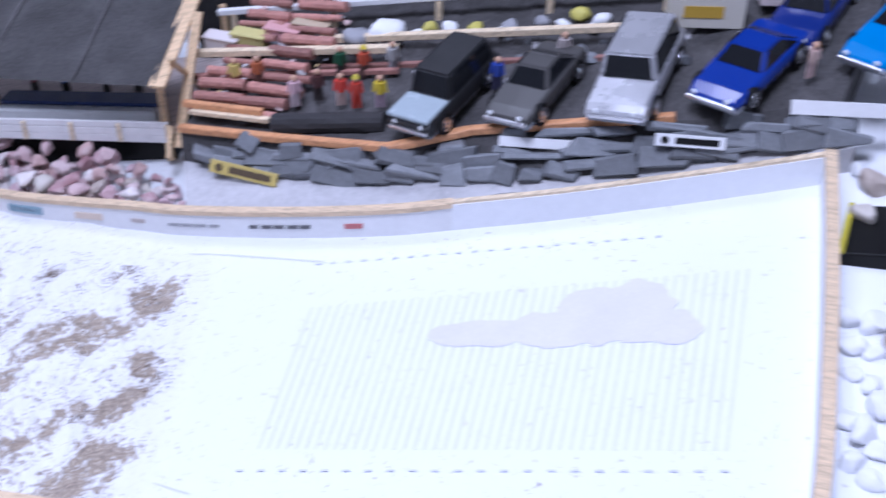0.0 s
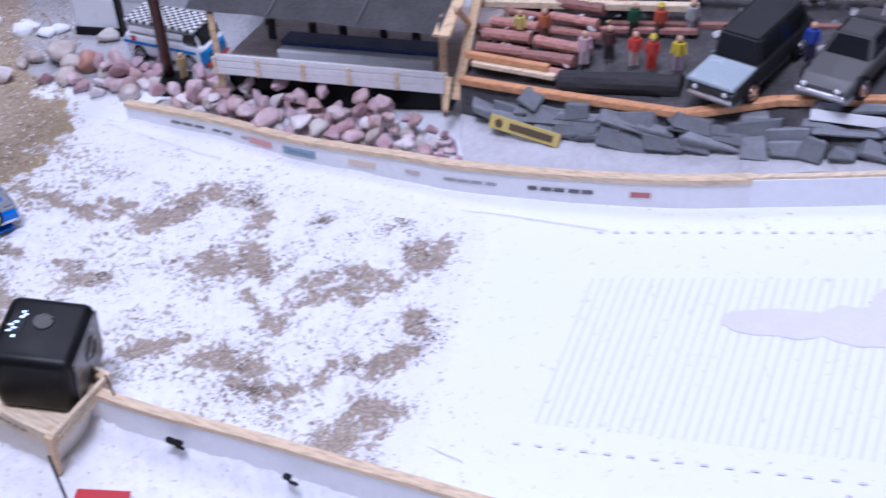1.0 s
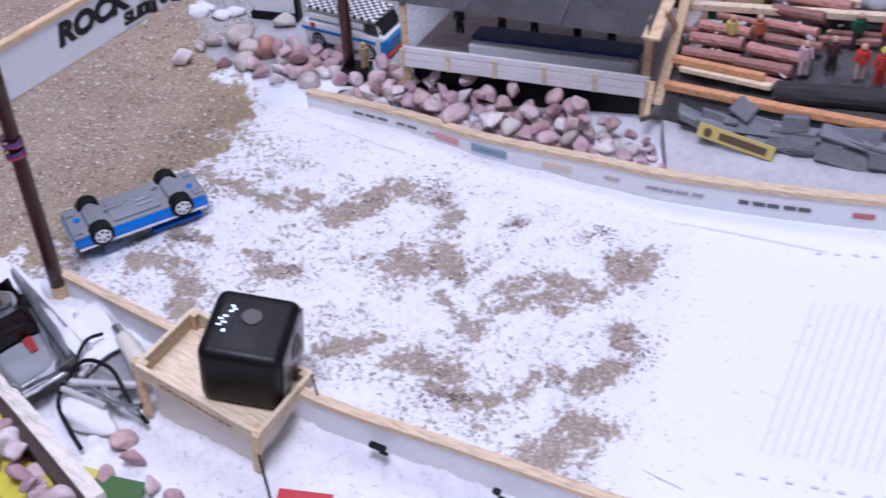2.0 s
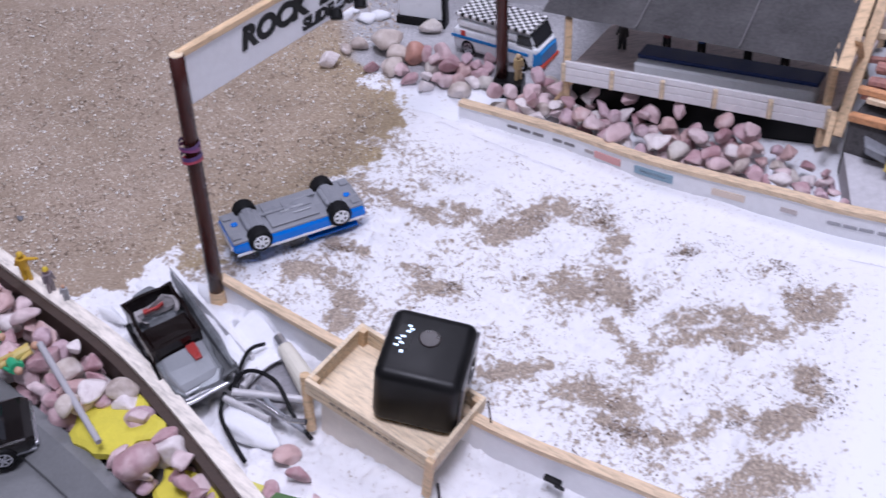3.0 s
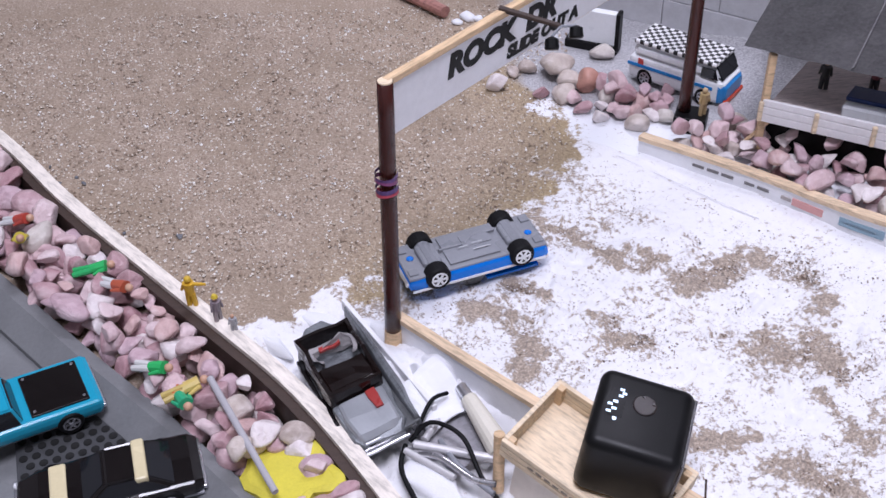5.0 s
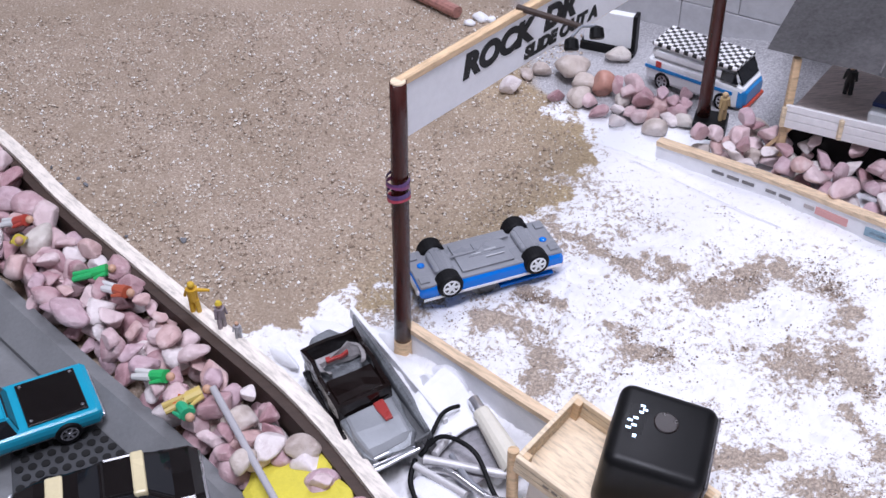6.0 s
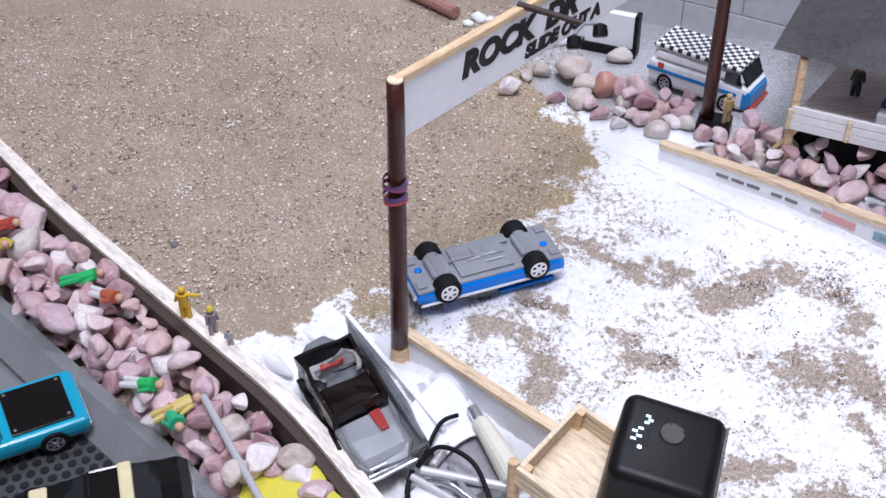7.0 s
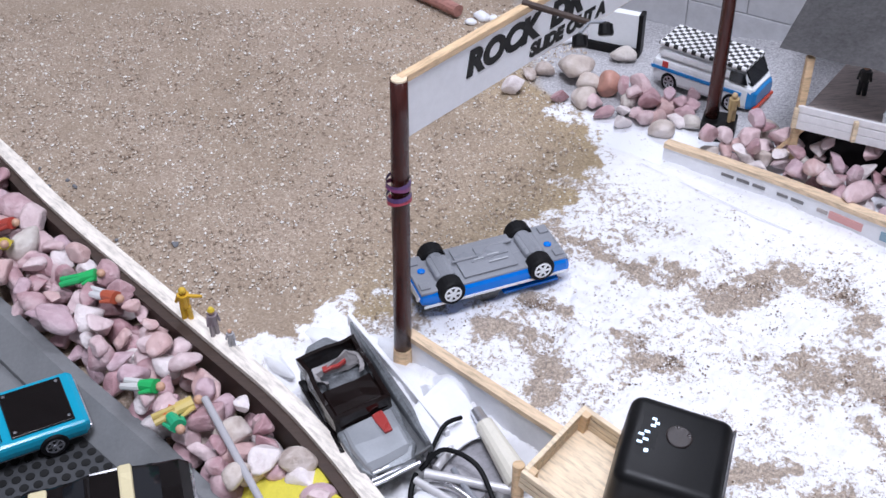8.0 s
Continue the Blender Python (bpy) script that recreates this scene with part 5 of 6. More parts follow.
ob.matrix_basis = pose(0.1245, 0.2360, 0.0075, 10, 15, 40)
tagged(ob, "rough orange-red stone in the pile", "stone", "stones before the van")
for x, y in ((0.041, -0.118), (0.050, -0.136), (0.036, -0.106), (0.028, -0.126), (0.060, -0.146), (0.020, -0.140), (0.012, -0.122)):
    pebble(x, y, -0.003, rp.uniform(0.013, 0.017), "smooth pink pebble lying by the white base", "pebbles beside the rail")
for x, y, s in ((0.640, -0.232, 0.022), (0.622, -0.246, 0.018), (0.655, -0.246, 0.024), (0.578, -0.320, 0.020), (0.566, -0.345, 0.024), (0.553, -0.372, 0.024), (0.594, -0.334, 0.026), (0.540, -0.400, 0.026), (0.580, -0.372, 0.026)):
    ob = pebble(x, y, slope(x) + 0.004, s, "whitish rough stone beyond the chute's end", "stones beyond the chute", True, "stone")
for k, (x, y) in enumerate(((0.575, -0.293), (0.580, -0.303), (0.566, -0.308), (0.571, -0.317), (0.555, -0.319), (0.557, -0.329), (0.553, -0.341), (0.538, -0.338), (0.539, -0.347), (0.537, -0.358), (0.525, -0.356), (0.526, -0.367), (0.644, -0.218), (0.646, -0.228))):
    sz = rs.uniform(0.012, 0.020)
    ob = part("snow_lump", rock_bm(sz, 1300 + k, 0.65, 3, 0.3, 1), SNOW, smooth=True)
    ob.matrix_basis = pose(x, y, slope(x) + sz * 0.12, 0, 0, rs.uniform(0, 180))
    tagged(ob, "rough white snow lump beyond the chute's end", "snow lump", "snow lumps beyond the chute")
t = thing("dark_box", pose(0.612, -0.274, slope(0.612) - 0.006, 0, -13, -48), "black box with a yellow rim beyond the chute", "box")
part("box", boxes((0.010, 0.016, 0.006, 0.060, 0.044, 0.014), bevel=0.001), PLASTIC_BLACK, t)
part("rim", boxes((-0.018, 0.016, 0.0135, 0.0030, 0.044, 0.002), bevel=0.0004), paint("rim_yellow", (0.60, 0.52, 0.04), 0.5), t, "yellow rim")

# grit: single grains and crumbs standing proud on sand and snow
def grains(name, spots, mat, label, lo, hi, seed):
    r = random.Random(seed)
    verts, faces = [], []
    for x, y, z in spots:
        s = lo + (hi - lo) * r.random() ** 3
        a = r.uniform(0, 6.28)
        i = len(verts)
        for k in range(4):
            verts.append((x + s * math.cos(a + k * 1.57) * r.uniform(0.6, 1.2), y + s * math.sin(a + k * 1.57) * r.uniform(0.6, 1.2), z - s * 0.2))
        verts.append((x + r.uniform(-0.3, 0.3) * s, y + r.uniform(-0.3, 0.3) * s, z + s * r.uniform(0.5, 1.0)))
        for k in range(4):
            faces.append((i + k, i + (k + 1) % 4, i + 4))
    me = bpy.data.meshes.new(name)
    me.from_pydata(verts, [], faces)
    me.materials.append(mat)
    return tagged(new(name, me), label, "grit", kind="stuff")


NEAR_XY, FAR_XY, RAIL_XY = ([(p.x, p.y) for p in line] for line in (NEAR, FAR, RAIL))


def sand_spots(count, seed):
    g = np.random.RandomState(seed)
    X, Y = g.uniform(-0.30, 0.12, count * 4), g.uniform(-0.02, 0.36, count * 4)
    ok = (side_of(SNOW_EDGE, X, Y) > 0) & (side_of(RAIL_XY, X, Y) > 0.008)
    return [(x, y, 0.0006) for x, y in zip(X[ok][:count], Y[ok][:count])]


def dirt_spots(count, seed):
    g = np.random.RandomState(seed)
    D = np.array(DIRT + DIRT_MORE)[g.randint(0, len(DIRT + DIRT_MORE), count * 2)]
    u, w = g.rand(count * 2), g.choice([0.6, 1.0, 2.0], count * 2) * D[:, 4]
    X, Y = D[:, 0] + u * (D[:, 2] - D[:, 0]) + g.randn(count * 2) * w, D[:, 1] + u * (D[:, 3] - D[:, 1]) + g.randn(count * 2) * w
    ok = (side_of(NEAR_XY, X, Y) > 0.006) & (side_of(FAR_XY, X, Y) < -0.03) & (side_of([(0.245, -0.30), (0.262, -0.185), (0.302, -0.115), (0.335, -0.055), (0.30, -0.01), (0.24, 0.085), (0.155, 0.15)], X, Y) > -0.004)
    return [(x, y, slope(x) + 0.0012) for x, y in zip(X[ok][:count], Y[ok][:count])]


def grain_mat(name, tints):
    m, nt, b = nodes_of(name, 0.75)
    isl = nt.nodes.new("ShaderNodeNewGeometry")
    n = len(tints)
    nt.links.new(ramp(nt, isl.outputs["Random Per Island"], [(i / n, c) for i, c in enumerate(tints)], True), b.inputs["Base Color"])
    return m


grains("sand_grains", sand_spots(15000, 3), grain_mat("sand_grain", [(0.36, 0.28, 0.215), (0.46, 0.38, 0.305), (0.28, 0.21, 0.155), (0.70, 0.64, 0.56), (0.40, 0.31, 0.235), (0.56, 0.48, 0.39)]), "loose grains on the sand", 0.0004, 0.0014, 3)
grains("pale_grit", sand_spots(2600, 13), grain_mat("pale_grit", [(0.80, 0.77, 0.72), (0.70, 0.64, 0.56), (0.84, 0.83, 0.80)]), "pale quartz grains on the sand", 0.0005, 0.0013, 14)
grains("dirt_crumbs", dirt_spots(9000, 4), grain_mat("dirt_crumb", [(0.20, 0.15, 0.11), (0.32, 0.25, 0.19), (0.13, 0.09, 0.065), (0.42, 0.35, 0.29), (0.26, 0.18, 0.14)]), "brown dirt crumbs strewn on the snow", 0.0003, 0.0009, 4)
def snow_spots(count, seed):
    g = np.random.RandomState(seed)
    X, Y = g.uniform(-0.03, 0.31, count * 4), g.uniform(-0.20, 0.16, count * 4)
    ok = (side_of(NEAR_XY, X, Y) > 0.005) & (side_of(FAR_XY, X, Y) < -0.024) & (side_of(SNOW_EDGE, X, Y) < 0) & (soft_noise(X, Y, 60, 41) > 0.44)
    ok &= side_of([(0.245, -0.30), (0.262, -0.185), (0.302, -0.115), (0.335, -0.055), (0.30, -0.01), (0.24, 0.085), (0.155, 0.15)], X, Y) > 0.01
    return [(x, y, slope(x) + 0.0014) for x, y in zip(X[ok][:count], Y[ok][:count])]


grains("loose_dirt", snow_spots(7000, 8), bpy.data.materials["dirt_crumb"], "fine brown dirt specks scattered on the snow", 0.00025, 0.0008, 6)
grains("snow_crumbs", dirt_spots(2200, 5), grain_mat("snow_crumb", [(0.85, 0.85, 0.88), (0.78, 0.78, 0.81), (0.88, 0.88, 0.9)]), "white snow crumbs over the dirt", 0.0003, 0.0009, 5)
for x, y, s in ((-0.124, 0.095, 0.0055), (-0.205, 0.150, 0.004), (-0.190, 0.149, 0.0045), (-0.196, 0.156, 0.0035), (-0.156, 0.100, 0.0035), (-0.215, 0.168, 0.003)):
    ob = new("small_stone", rp.choice(PEBBLE_MESHES).copy())
    ob.data.materials[0] = SLATE
    ob.matrix_basis = pose(x, y, s * 0.2, 0, 0, rp.uniform(0, 360)) @ Matrix.Diagonal((s, s, s, 1))
    tagged(ob, "small dark grey stone lying on the sand", "stone", "small stones on the sand")

# ---- snow mounds and torn white sheet round the gate foot ----
def lump(name, x, y, z, sx, sy, sz, seed, label, mat=SNOW, rz=0):
    bm = rock_bm(1.0, seed, 1.0, 4, 0.35, 6)
    ob = part(name, bm, mat, smooth=True)
    ob.matrix_basis = pose(x, y, z, 0, 0, rz) @ Matrix.Diagonal((sx, sy, sz, 1))
    return tagged(ob, label, "snow mound", "snow mounds")


for k, (x, y, sx, sy, sz) in enumerate(((0.004, -0.014, 0.036, 0.030, 0.022), (0.020, -0.026, 0.040, 0.028, 0.018), (-0.014, 0.014, 0.028, 0.022, 0.014), (-0.038, 0.022, 0.030, 0.020, 0.010), (-0.064, 0.008, 0.036, 0.014, 0.010), (-0.078, 0.014, 0.026, 0.012, 0.008), (0.020, -0.090, 0.05, 0.03, 0.012), (-0.006, 0.006, 0.018, 0.016, 0.012), (0.026, -0.040, 0.030, 0.016, 0.020), (0.010, -0.024, 0.030, 0.024, 0.030), (0.000, -0.010, 0.030, 0.022, 0.024), (0.022, -0.036, 0.026, 0.020, 0.026), (0.012, -0.008, 0.026, 0.022, 0.026), (0.022, -0.020, 0.028, 0.022, 0.030), (-0.002, 0.008, 0.030, 0.020, 0.024), (0.034, -0.040, 0.026, 0.018, 0.024))):
    lump("snow_mound", x, y, -0.002, sx, sy, sz, 800 + k, "smooth mound of white snow by the gate post", rz=-40)
flap = thing("torn_sheet", pose(0.021, -0.043, 0.008, 10, 12, -50), "torn white card sheet leaning over the snow", "sheet")
part("sheet", crumple(boxes((0, 0, 0, 0.032, 0.026, 0.0010), bevel=0.0002), 0.0055, 55, 7, 5), PAPER, flap)
bm = bmesh.new()
plank(bm, (-0.026, 0.022, 0.011), (0.020, -0.052, 0.009), 0.0024, 0.007)
ob = part("thin_lath", bm, BOARD_WHITE)
tagged(ob, "thin whitish lath beside the wrecked car", "lath")

# ---- wrecked car shell ----
wreck = thing("toy_wreck", pose(-0.0195, -0.0370, 0.0070, 6, -3, -64) @ Matrix.Diagonal((0.96, 0.93, 1.0, 1)), "crushed grey toy car with its black cabin shell loose on top", "toy car wreck")
WRECK_GREY = surface("wreck_grey", (0.22, 0.235, 0.25), 0.4, 0.3, grain=0.35, scale=180, relief=0.0004)
BROWN_GLOSS = surface("brown_gloss", (0.010, 0.0055, 0.005), 0.10, grain=0.3, relief=0.0002)
part("body", crumple(hull([(-0.047, 0.004, 0.010, 0.006), (-0.034, -0.001, 0.011, 0.0150), (0.000, -0.003, 0.0095, 0.0160), (0.022, -0.003, 0.0085, 0.0155), (0.036, -0.003, 0.0065, 0.0140), (0.040, -0.002, 0.004, 0.0105)]), 0.0016, 70, 3, 4), WRECK_GREY, wreck, "dented grey body")
part("hood", crumple(hull([(0.014, 0.006, 0.0105, 0.0125), (0.026, 0.005, 0.0100, 0.0128), (0.036, 0.004, 0.0080, 0.0118), (0.0385, 0.003, 0.0055, 0.0100)]), 0.0010, 80, 3, 9), paint("wreck_light", (0.30, 0.315, 0.335), 0.42, 0.2), wreck, "light grey hood")
part("grille", boxes((0.0388, 0, 0.0042, 0.0012, 0.019, 0.0016), (0.0393, 0, 0.0014, 0.0014, 0.022, 0.0010), bevel=0.0003), CHROME, wreck, "bright grille bars")
part("red_patch", crumple(boxes((0.0200, 0.0055, 0.0108, 0.012, 0.0050, 0.0022), bevel=0.0006), 0.0012, 120, 2, 9), paint("wreck_red", (0.36, 0.045, 0.04), 0.3), wreck, "red painted patch")
shell = part("cabin_shell", bmesh.new(), BROWN_GLOSS, wreck, "empty black cabin shell")
bm = bmesh.new()
x0, x1, w, h0, h1 = -0.031, 0.012, 0.0152, 0.006, 0.0190
ring0 = [bm.verts.new(p) for p in ((x0, -w, h0), (x1, -w, h0 - 0.001), (x1, w, h0 - 0.001), (x0, w, h0))]
ring1 = [bm.verts.new(p) for p in ((x0 - 0.001, -w, h1), (x1, -w * 0.94, h1 - 0.003), (x1, w * 0.94, h1 - 0.003), (x0 - 0.001, w, h1))]
bm.faces.new(ring0[::-1])
for i in range(4):
    bm.faces.new((ring0[i], ring0[(i + 1) % 4], ring1[(i + 1) % 4], ring1[i]))
bmesh.ops.recalc_face_normals(bm, faces=bm.faces)
crumple(bm, 0.0022, 60, 3, 2)
bmesh.ops.solidify(bm, geom=list(bm.faces), thickness=0.0022)
bm.to_mesh(shell.data)
bm.free()
part("dashboard", crumple(boxes((0.001, 0, 0.0115, 0.018, w * 1.7, 0.0070), bevel=0.0014), 0.0012, 120, 2, 6), BROWN_GLOSS, wreck, "glossy dark dashboard")
part("torn_seat", crumple(boxes((-0.020, 0, 0.0150, 0.0020, 0.022, 0.007), (-0.016, 0.010, 0.0155, 0.009, 0.0014, 0.006), (-0.015, -0.010, 0.0150, 0.011, 0.0014, 0.007), bevel=0.0003), 0.0040, 130, 3, 3), surface("torn_grey", (0.33, 0.31, 0.31), 0.5, grain=0.2), wreck, "torn grey seat")
part("red_seat_pad", crumple(boxes((-0.0185, 0.0, 0.0175, 0.0030, 0.012, 0.0020), bevel=0.0005), 0.002, 150, 2, 8), PAINTS["wreck_red"], wreck, "red torn pad")
part("side_panel", crumple(hull([(-0.046, 0.002, 0.0130, 0.0010), (-0.020, -0.002, 0.0125, 0.0022), (0.014, -0.002, 0.0105, 0.0024), (0.038, -0.002, 0.0070, 0.0014)]), 0.0012, 70, 3, 12), WRECK_GREY, wreck, "bent grey side panel").location = (0, 0.0195, 0)
part("floor_pan", crumple(boxes((0.010, 0.013, 0.0035, 0.058, 0.014, 0.0016), bevel=0.0004), 0.0010, 90, 3, 14), surface("pan_dark", (0.10, 0.105, 0.11), 0.5, grain=0.3), wreck, "dark grey floor pan")
part("grille_slot", boxes((0.0394, 0.0005, 0.0030, 0.0012, 0.017, 0.0012), bevel=0.0002), GLASS_BLACK, wreck, "dark slot of the grille")
part("front_bumper", crumple(boxes((0.0402, 0, -0.0006, 0.0022, 0.026, 0.0018), bevel=0.0006), 0.0005, 90, 2, 3), CHROME, wreck, "bright bent bumper")
part("lower_side", crumple(boxes((-0.004, -0.0165, 0.0025, 0.052, 0.0026, 0.0070), bevel=0.0008), 0.0010, 80, 3, 17), GLOSS_BLACK, wreck, "glossy black lower side")
for x, y in ((-0.026, 0.0155), (-0.026, -0.0155)):
    wheel(wreck, x, y, 0.003, 0.0052, 0.0040, GREY_PLASTIC)

# ---- cables, tube and dowel by the tray ----
def cable(name, pts, r, mat, label):
    cu = bpy.data.curves.new(name, "CURVE")
    cu.dimensions, cu.bevel_depth, cu.bevel_resolution = "3D", r, 3
    sp = cu.splines.new("POLY")
    line = smooth_line([Vector(p) for p in pts], 8)
    sp.points.add(len(line) - 1)
    for q, p in zip(sp.points, line):
        q.co = (*p, 1)
    tmp = new(name, cu)
    bpy.context.view_layer.update()
    me = bpy.data.meshes.new_from_object(tmp.evaluated_get(bpy.context.evaluated_depsgraph_get()))
    bpy.data.objects.remove(tmp)
    me.materials.clear()
    me.materials.append(mat)
    return tagged(new(name, me), label, "cable")


cable("cable", [(0.008, -0.066, 0.004), (0.018, -0.062, 0.012), (0.032, -0.072, 0.013), (0.040, -0.088, 0.004), (0.048, -0.100, 0.000)], 0.0011, RUBBER, "thin black cable looped over the snow")
cable("cable", [(0.006, -0.068, 0.004), (0.004, -0.080, 0.002), (0.010, -0.096, 0.000), (0.016, -0.108, -0.002)], 0.0012, RUBBER, "thin black cable trailing over the snow")
cable("cable", [(0.010, -0.066, 0.006), (0.018, -0.052, 0.015), (0.026, -0.044, 0.012)], 0.0010, RUBBER, "short black cable beside the wreck")
cable("wire", [(0.012, -0.074, 0.004), (0.022, -0.078, 0.006), (0.036, -0.090, 0.005), (0.046, -0.094, 0.006)], 0.0016, CHROME, "bright metal wire beside the tray")
cable("wire", [(0.022, -0.066, 0.004), (0.030, -0.082, 0.005), (0.045, -0.098, 0.004)], 0.0014, GREY_PLASTIC, "grey wire beside the tray")
cable("thin_wire", [(0.104, -0.158, 0.030), (0.1045, -0.159, 0.014), (0.105, -0.160, -0.002)], 0.0007, RUBBER, "thin black wire hanging from the tray corner")
cable("thin_wire", [(0.131, -0.118, 0.034), (0.1325, -0.118, 0.016), (0.1325, -0.117, 0.001)], 0.0005, POST_BROWN, "thin brown wire at the tray corner")
# Thin sheet added to make the floor grey between tube and wreck.
ob = part("grey_board", crumple(boxes((0, 0, 0, 0.034, 0.026, 0.0014), bevel=0.0003), 0.0008, 60, 3, 21), surface("floor_sheet_grey", (0.33, 0.32, 0.34), 0.7, grain=0.25, scale=90))
ob.matrix_basis = pose(0.0293, -0.0609, 0.0012, 0, 0, -52)
tagged(ob, "added dull grey sheet for the grey floor under the cables", "board")
for a, b, r in (((0.01, -0.0687, 0.005), (0.046, -0.0787, 0.005), 0.0022), ((0.0059, -0.0714, 0.004), (0.028, -0.0882, 0.004), 0.0018), ((0.0217, -0.055, 0.006), (0.0148, -0.0673, 0.006), 0.0020)):
    bm = bmesh.new()
    tube(bm, a, b, r, r * 0.92, 14)
    tagged(part("metal_pipe", bm, paint("pipe_silver", (0.58, 0.57, 0.58), 0.4, 0.3), smooth="edges"), "dull silver pipe lying among the cables", "pipe", "silver pipes")
tb = thing("glue_tube", Matrix(), "ivory plastic tube with a bright cap lying against the barrier", "tube")
bm = bmesh.new()
tube(bm, (0.036, -0.046, 0.010), (0.050, -0.076, 0.006), 0.0040, 0.0062, 16)
part("tube", bm, paint("ivory", (0.66, 0.63, 0.54), 0.4), tb, smooth=False)
bm = bmesh.new()
tube(bm, (0.0325, -0.039, 0.011), (0.0362, -0.0465, 0.010), 0.0028, 0.0030, 12)
part("cap", bm, CHROME, tb, "bright cap")
bm = bmesh.new()
tube(bm, (0.0475, -0.0895, -0.004), (0.0480, -0.0860, 0.030), 0.0026, 0.0025, 12)
tagged(part("dowel", bm, PINE), "short pine dowel standing at the tray's corner", "dowel")

# ---- the bin with toy cars, and what lies on its rim ----
binned = thing("grey_bin", Matrix(), "shallow grey plastic bin with a broad rim", "bin")
BIN_GREY = surface("bin_grey", (0.185, 0.19, 0.195), 0.45, grain=0.1, relief=0.0002)
bl = resample(BIN_EDGE, 24)
part("rim", ruled([[p + Vector((0.0045, 0.0045, -0.001)) for p in bl], [p + Vector((-0.0005, -0.0005, 0.0005)) for p in bl], [p + Vector((-0.010, -0.010, -0.0085)) for p in bl]], 24, 0.006), BIN_GREY, binned, "broad sloping grey rim")
part("bin_floor", ruled([[p + Vector((-0.009, -0.009, -0.0125)) for p in bl], [p + Vector((-0.12, -0.12, -0.0125)) for p in bl]], 24, 0.004), BIN_GREY, binned)
bm = bmesh.new()
box(bm, 0, 0, 0, 0.075, 0.045, 0.0022, bevel=0.0004)
mat_ob = thing("perforated_mat", pose(-0.142, -0.052, -0.0098, 0, 0, 18), "black perforated rubber mat in the bin", "mat")
part("mat", bm, surface("mat_grey", (0.05, 0.052, 0.056), 0.6, grain=0.15), mat_ob)
hole = part("hole", lathe([(0.0021, 0), (0.0021, 0.0004)], 12, "Z"), paint("hole_black", (0.004, 0.004, 0.004), 0.9), mat_ob, "dark punched hole")
hole.location = (-0.034, -0.018, 0.0011)
for i in range(12):
    for j in range(7):
        if i or j:
            o = new("hole", hole.data)
            o.parent = mat_ob
            o.location = (-0.034 + i * 0.0060 + (0.0030 if j % 2 else 0), -0.018 + j * 0.0056, 0.0011)
TEAL = paint("teal", (0.012, 0.31, 0.46), 0.15)
toy_car("toy_pickup", pose(-0.1850, -0.0400, -0.0040, -4, -3, 208), "teal blue toy pickup with a glossy black bed cover", "pickup", TEAL, 0.084, 0.034, group="cars in the bin")
blk = toy_car("toy_car", pose(-0.128, -0.082, -0.0085, 0, 0, 196), "glossy black toy coupe with cream stripes", "coupe", GLOSS_BLACK, 0.082, 0.033, group="cars in the bin")
CREAM = paint("cream", (0.66, 0.58, 0.36), 0.25)
part("cream_band", boxes((-0.015, 0, 0.0158, 0.006, 0.0245, 0.0105), bevel=0.0012), CREAM, blk, "cream band over the roof")
part("cream_band", boxes((0.022, 0, 0.0112, 0.008, 0.0300, 0.0050), bevel=0.0012), CREAM, blk, "cream band over the hood")
for x, y, z, c, legs, rx in ((-0.126, -0.020, 0.004, (0.02, 0.45, 0.12), (0.62, 0.62, 0.60), 75), (-0.106, -0.034, 0.004, (0.02, 0.38, 0.18), (0.50, 0.14, 0.04), 80), (-0.172, 0.052, 0.003, (0.02, 0.45, 0.12), (0.02, 0.40, 0.12), 78), (-0.156, 0.044, 0.004, (0.45, 0.10, 0.05), (0.62, 0.62, 0.62), 80), (-0.210, 0.086, 0.004, (0.55, 0.45, 0.05), (0.05, 0.05, 0.05), 60), (-0.222, 0.098, 0.004, (0.45, 0.06, 0.04), (0.60, 0.60, 0.60), 70), (-0.108, -0.044, 0.005, (0.60, 0.46, 0.14), (0.50, 0.38, 0.12), 82)):
    figure(pose(x, y, z + 0.009, rx, 0, rp.uniform(20, 120)), c, legs, h=0.024, group="fallen figurines", label="brightly painted plastic figurine lying on the pebbles")
figure(pose(-0.104, 0.024, 0.0110, 0, 0, -10), (0.62, 0.36, 0.02), (0.60, 0.36, 0.02), (0.62, 0.40, 0.03), arms="out", h=0.021, group="rail figurines", label="amber plastic figurine pointing, standing on the rail")
figure(pose(-0.089, 0.012, 0.0110, 0, 0, 40), (0.24, 0.20, 0.22), (0.28, 0.24, 0.25), h=0.018, hat=(0.62, 0.46, 0.04), group="rail figurines", label="grey plastic figurine with a yellow hat on the rail")
figure(pose(-0.080, 0.004, 0.0110, 0, 0, 0), (0.40, 0.40, 0.42), (0.36, 0.36, 0.38), h=0.012, group="rail figurines", label="small grey plastic figurine on the rail")
bm = bmesh.new()
tube(bm, (-0.086, -0.036, 0.019), (-0.050, -0.100, 0.013), 0.0018, 0.0016, 12)
tagged(part("rod", bm, paint("rod_grey", (0.42, 0.41, 0.43), 0.2)), "thin translucent grey rod lying on the pebbles", "rod")


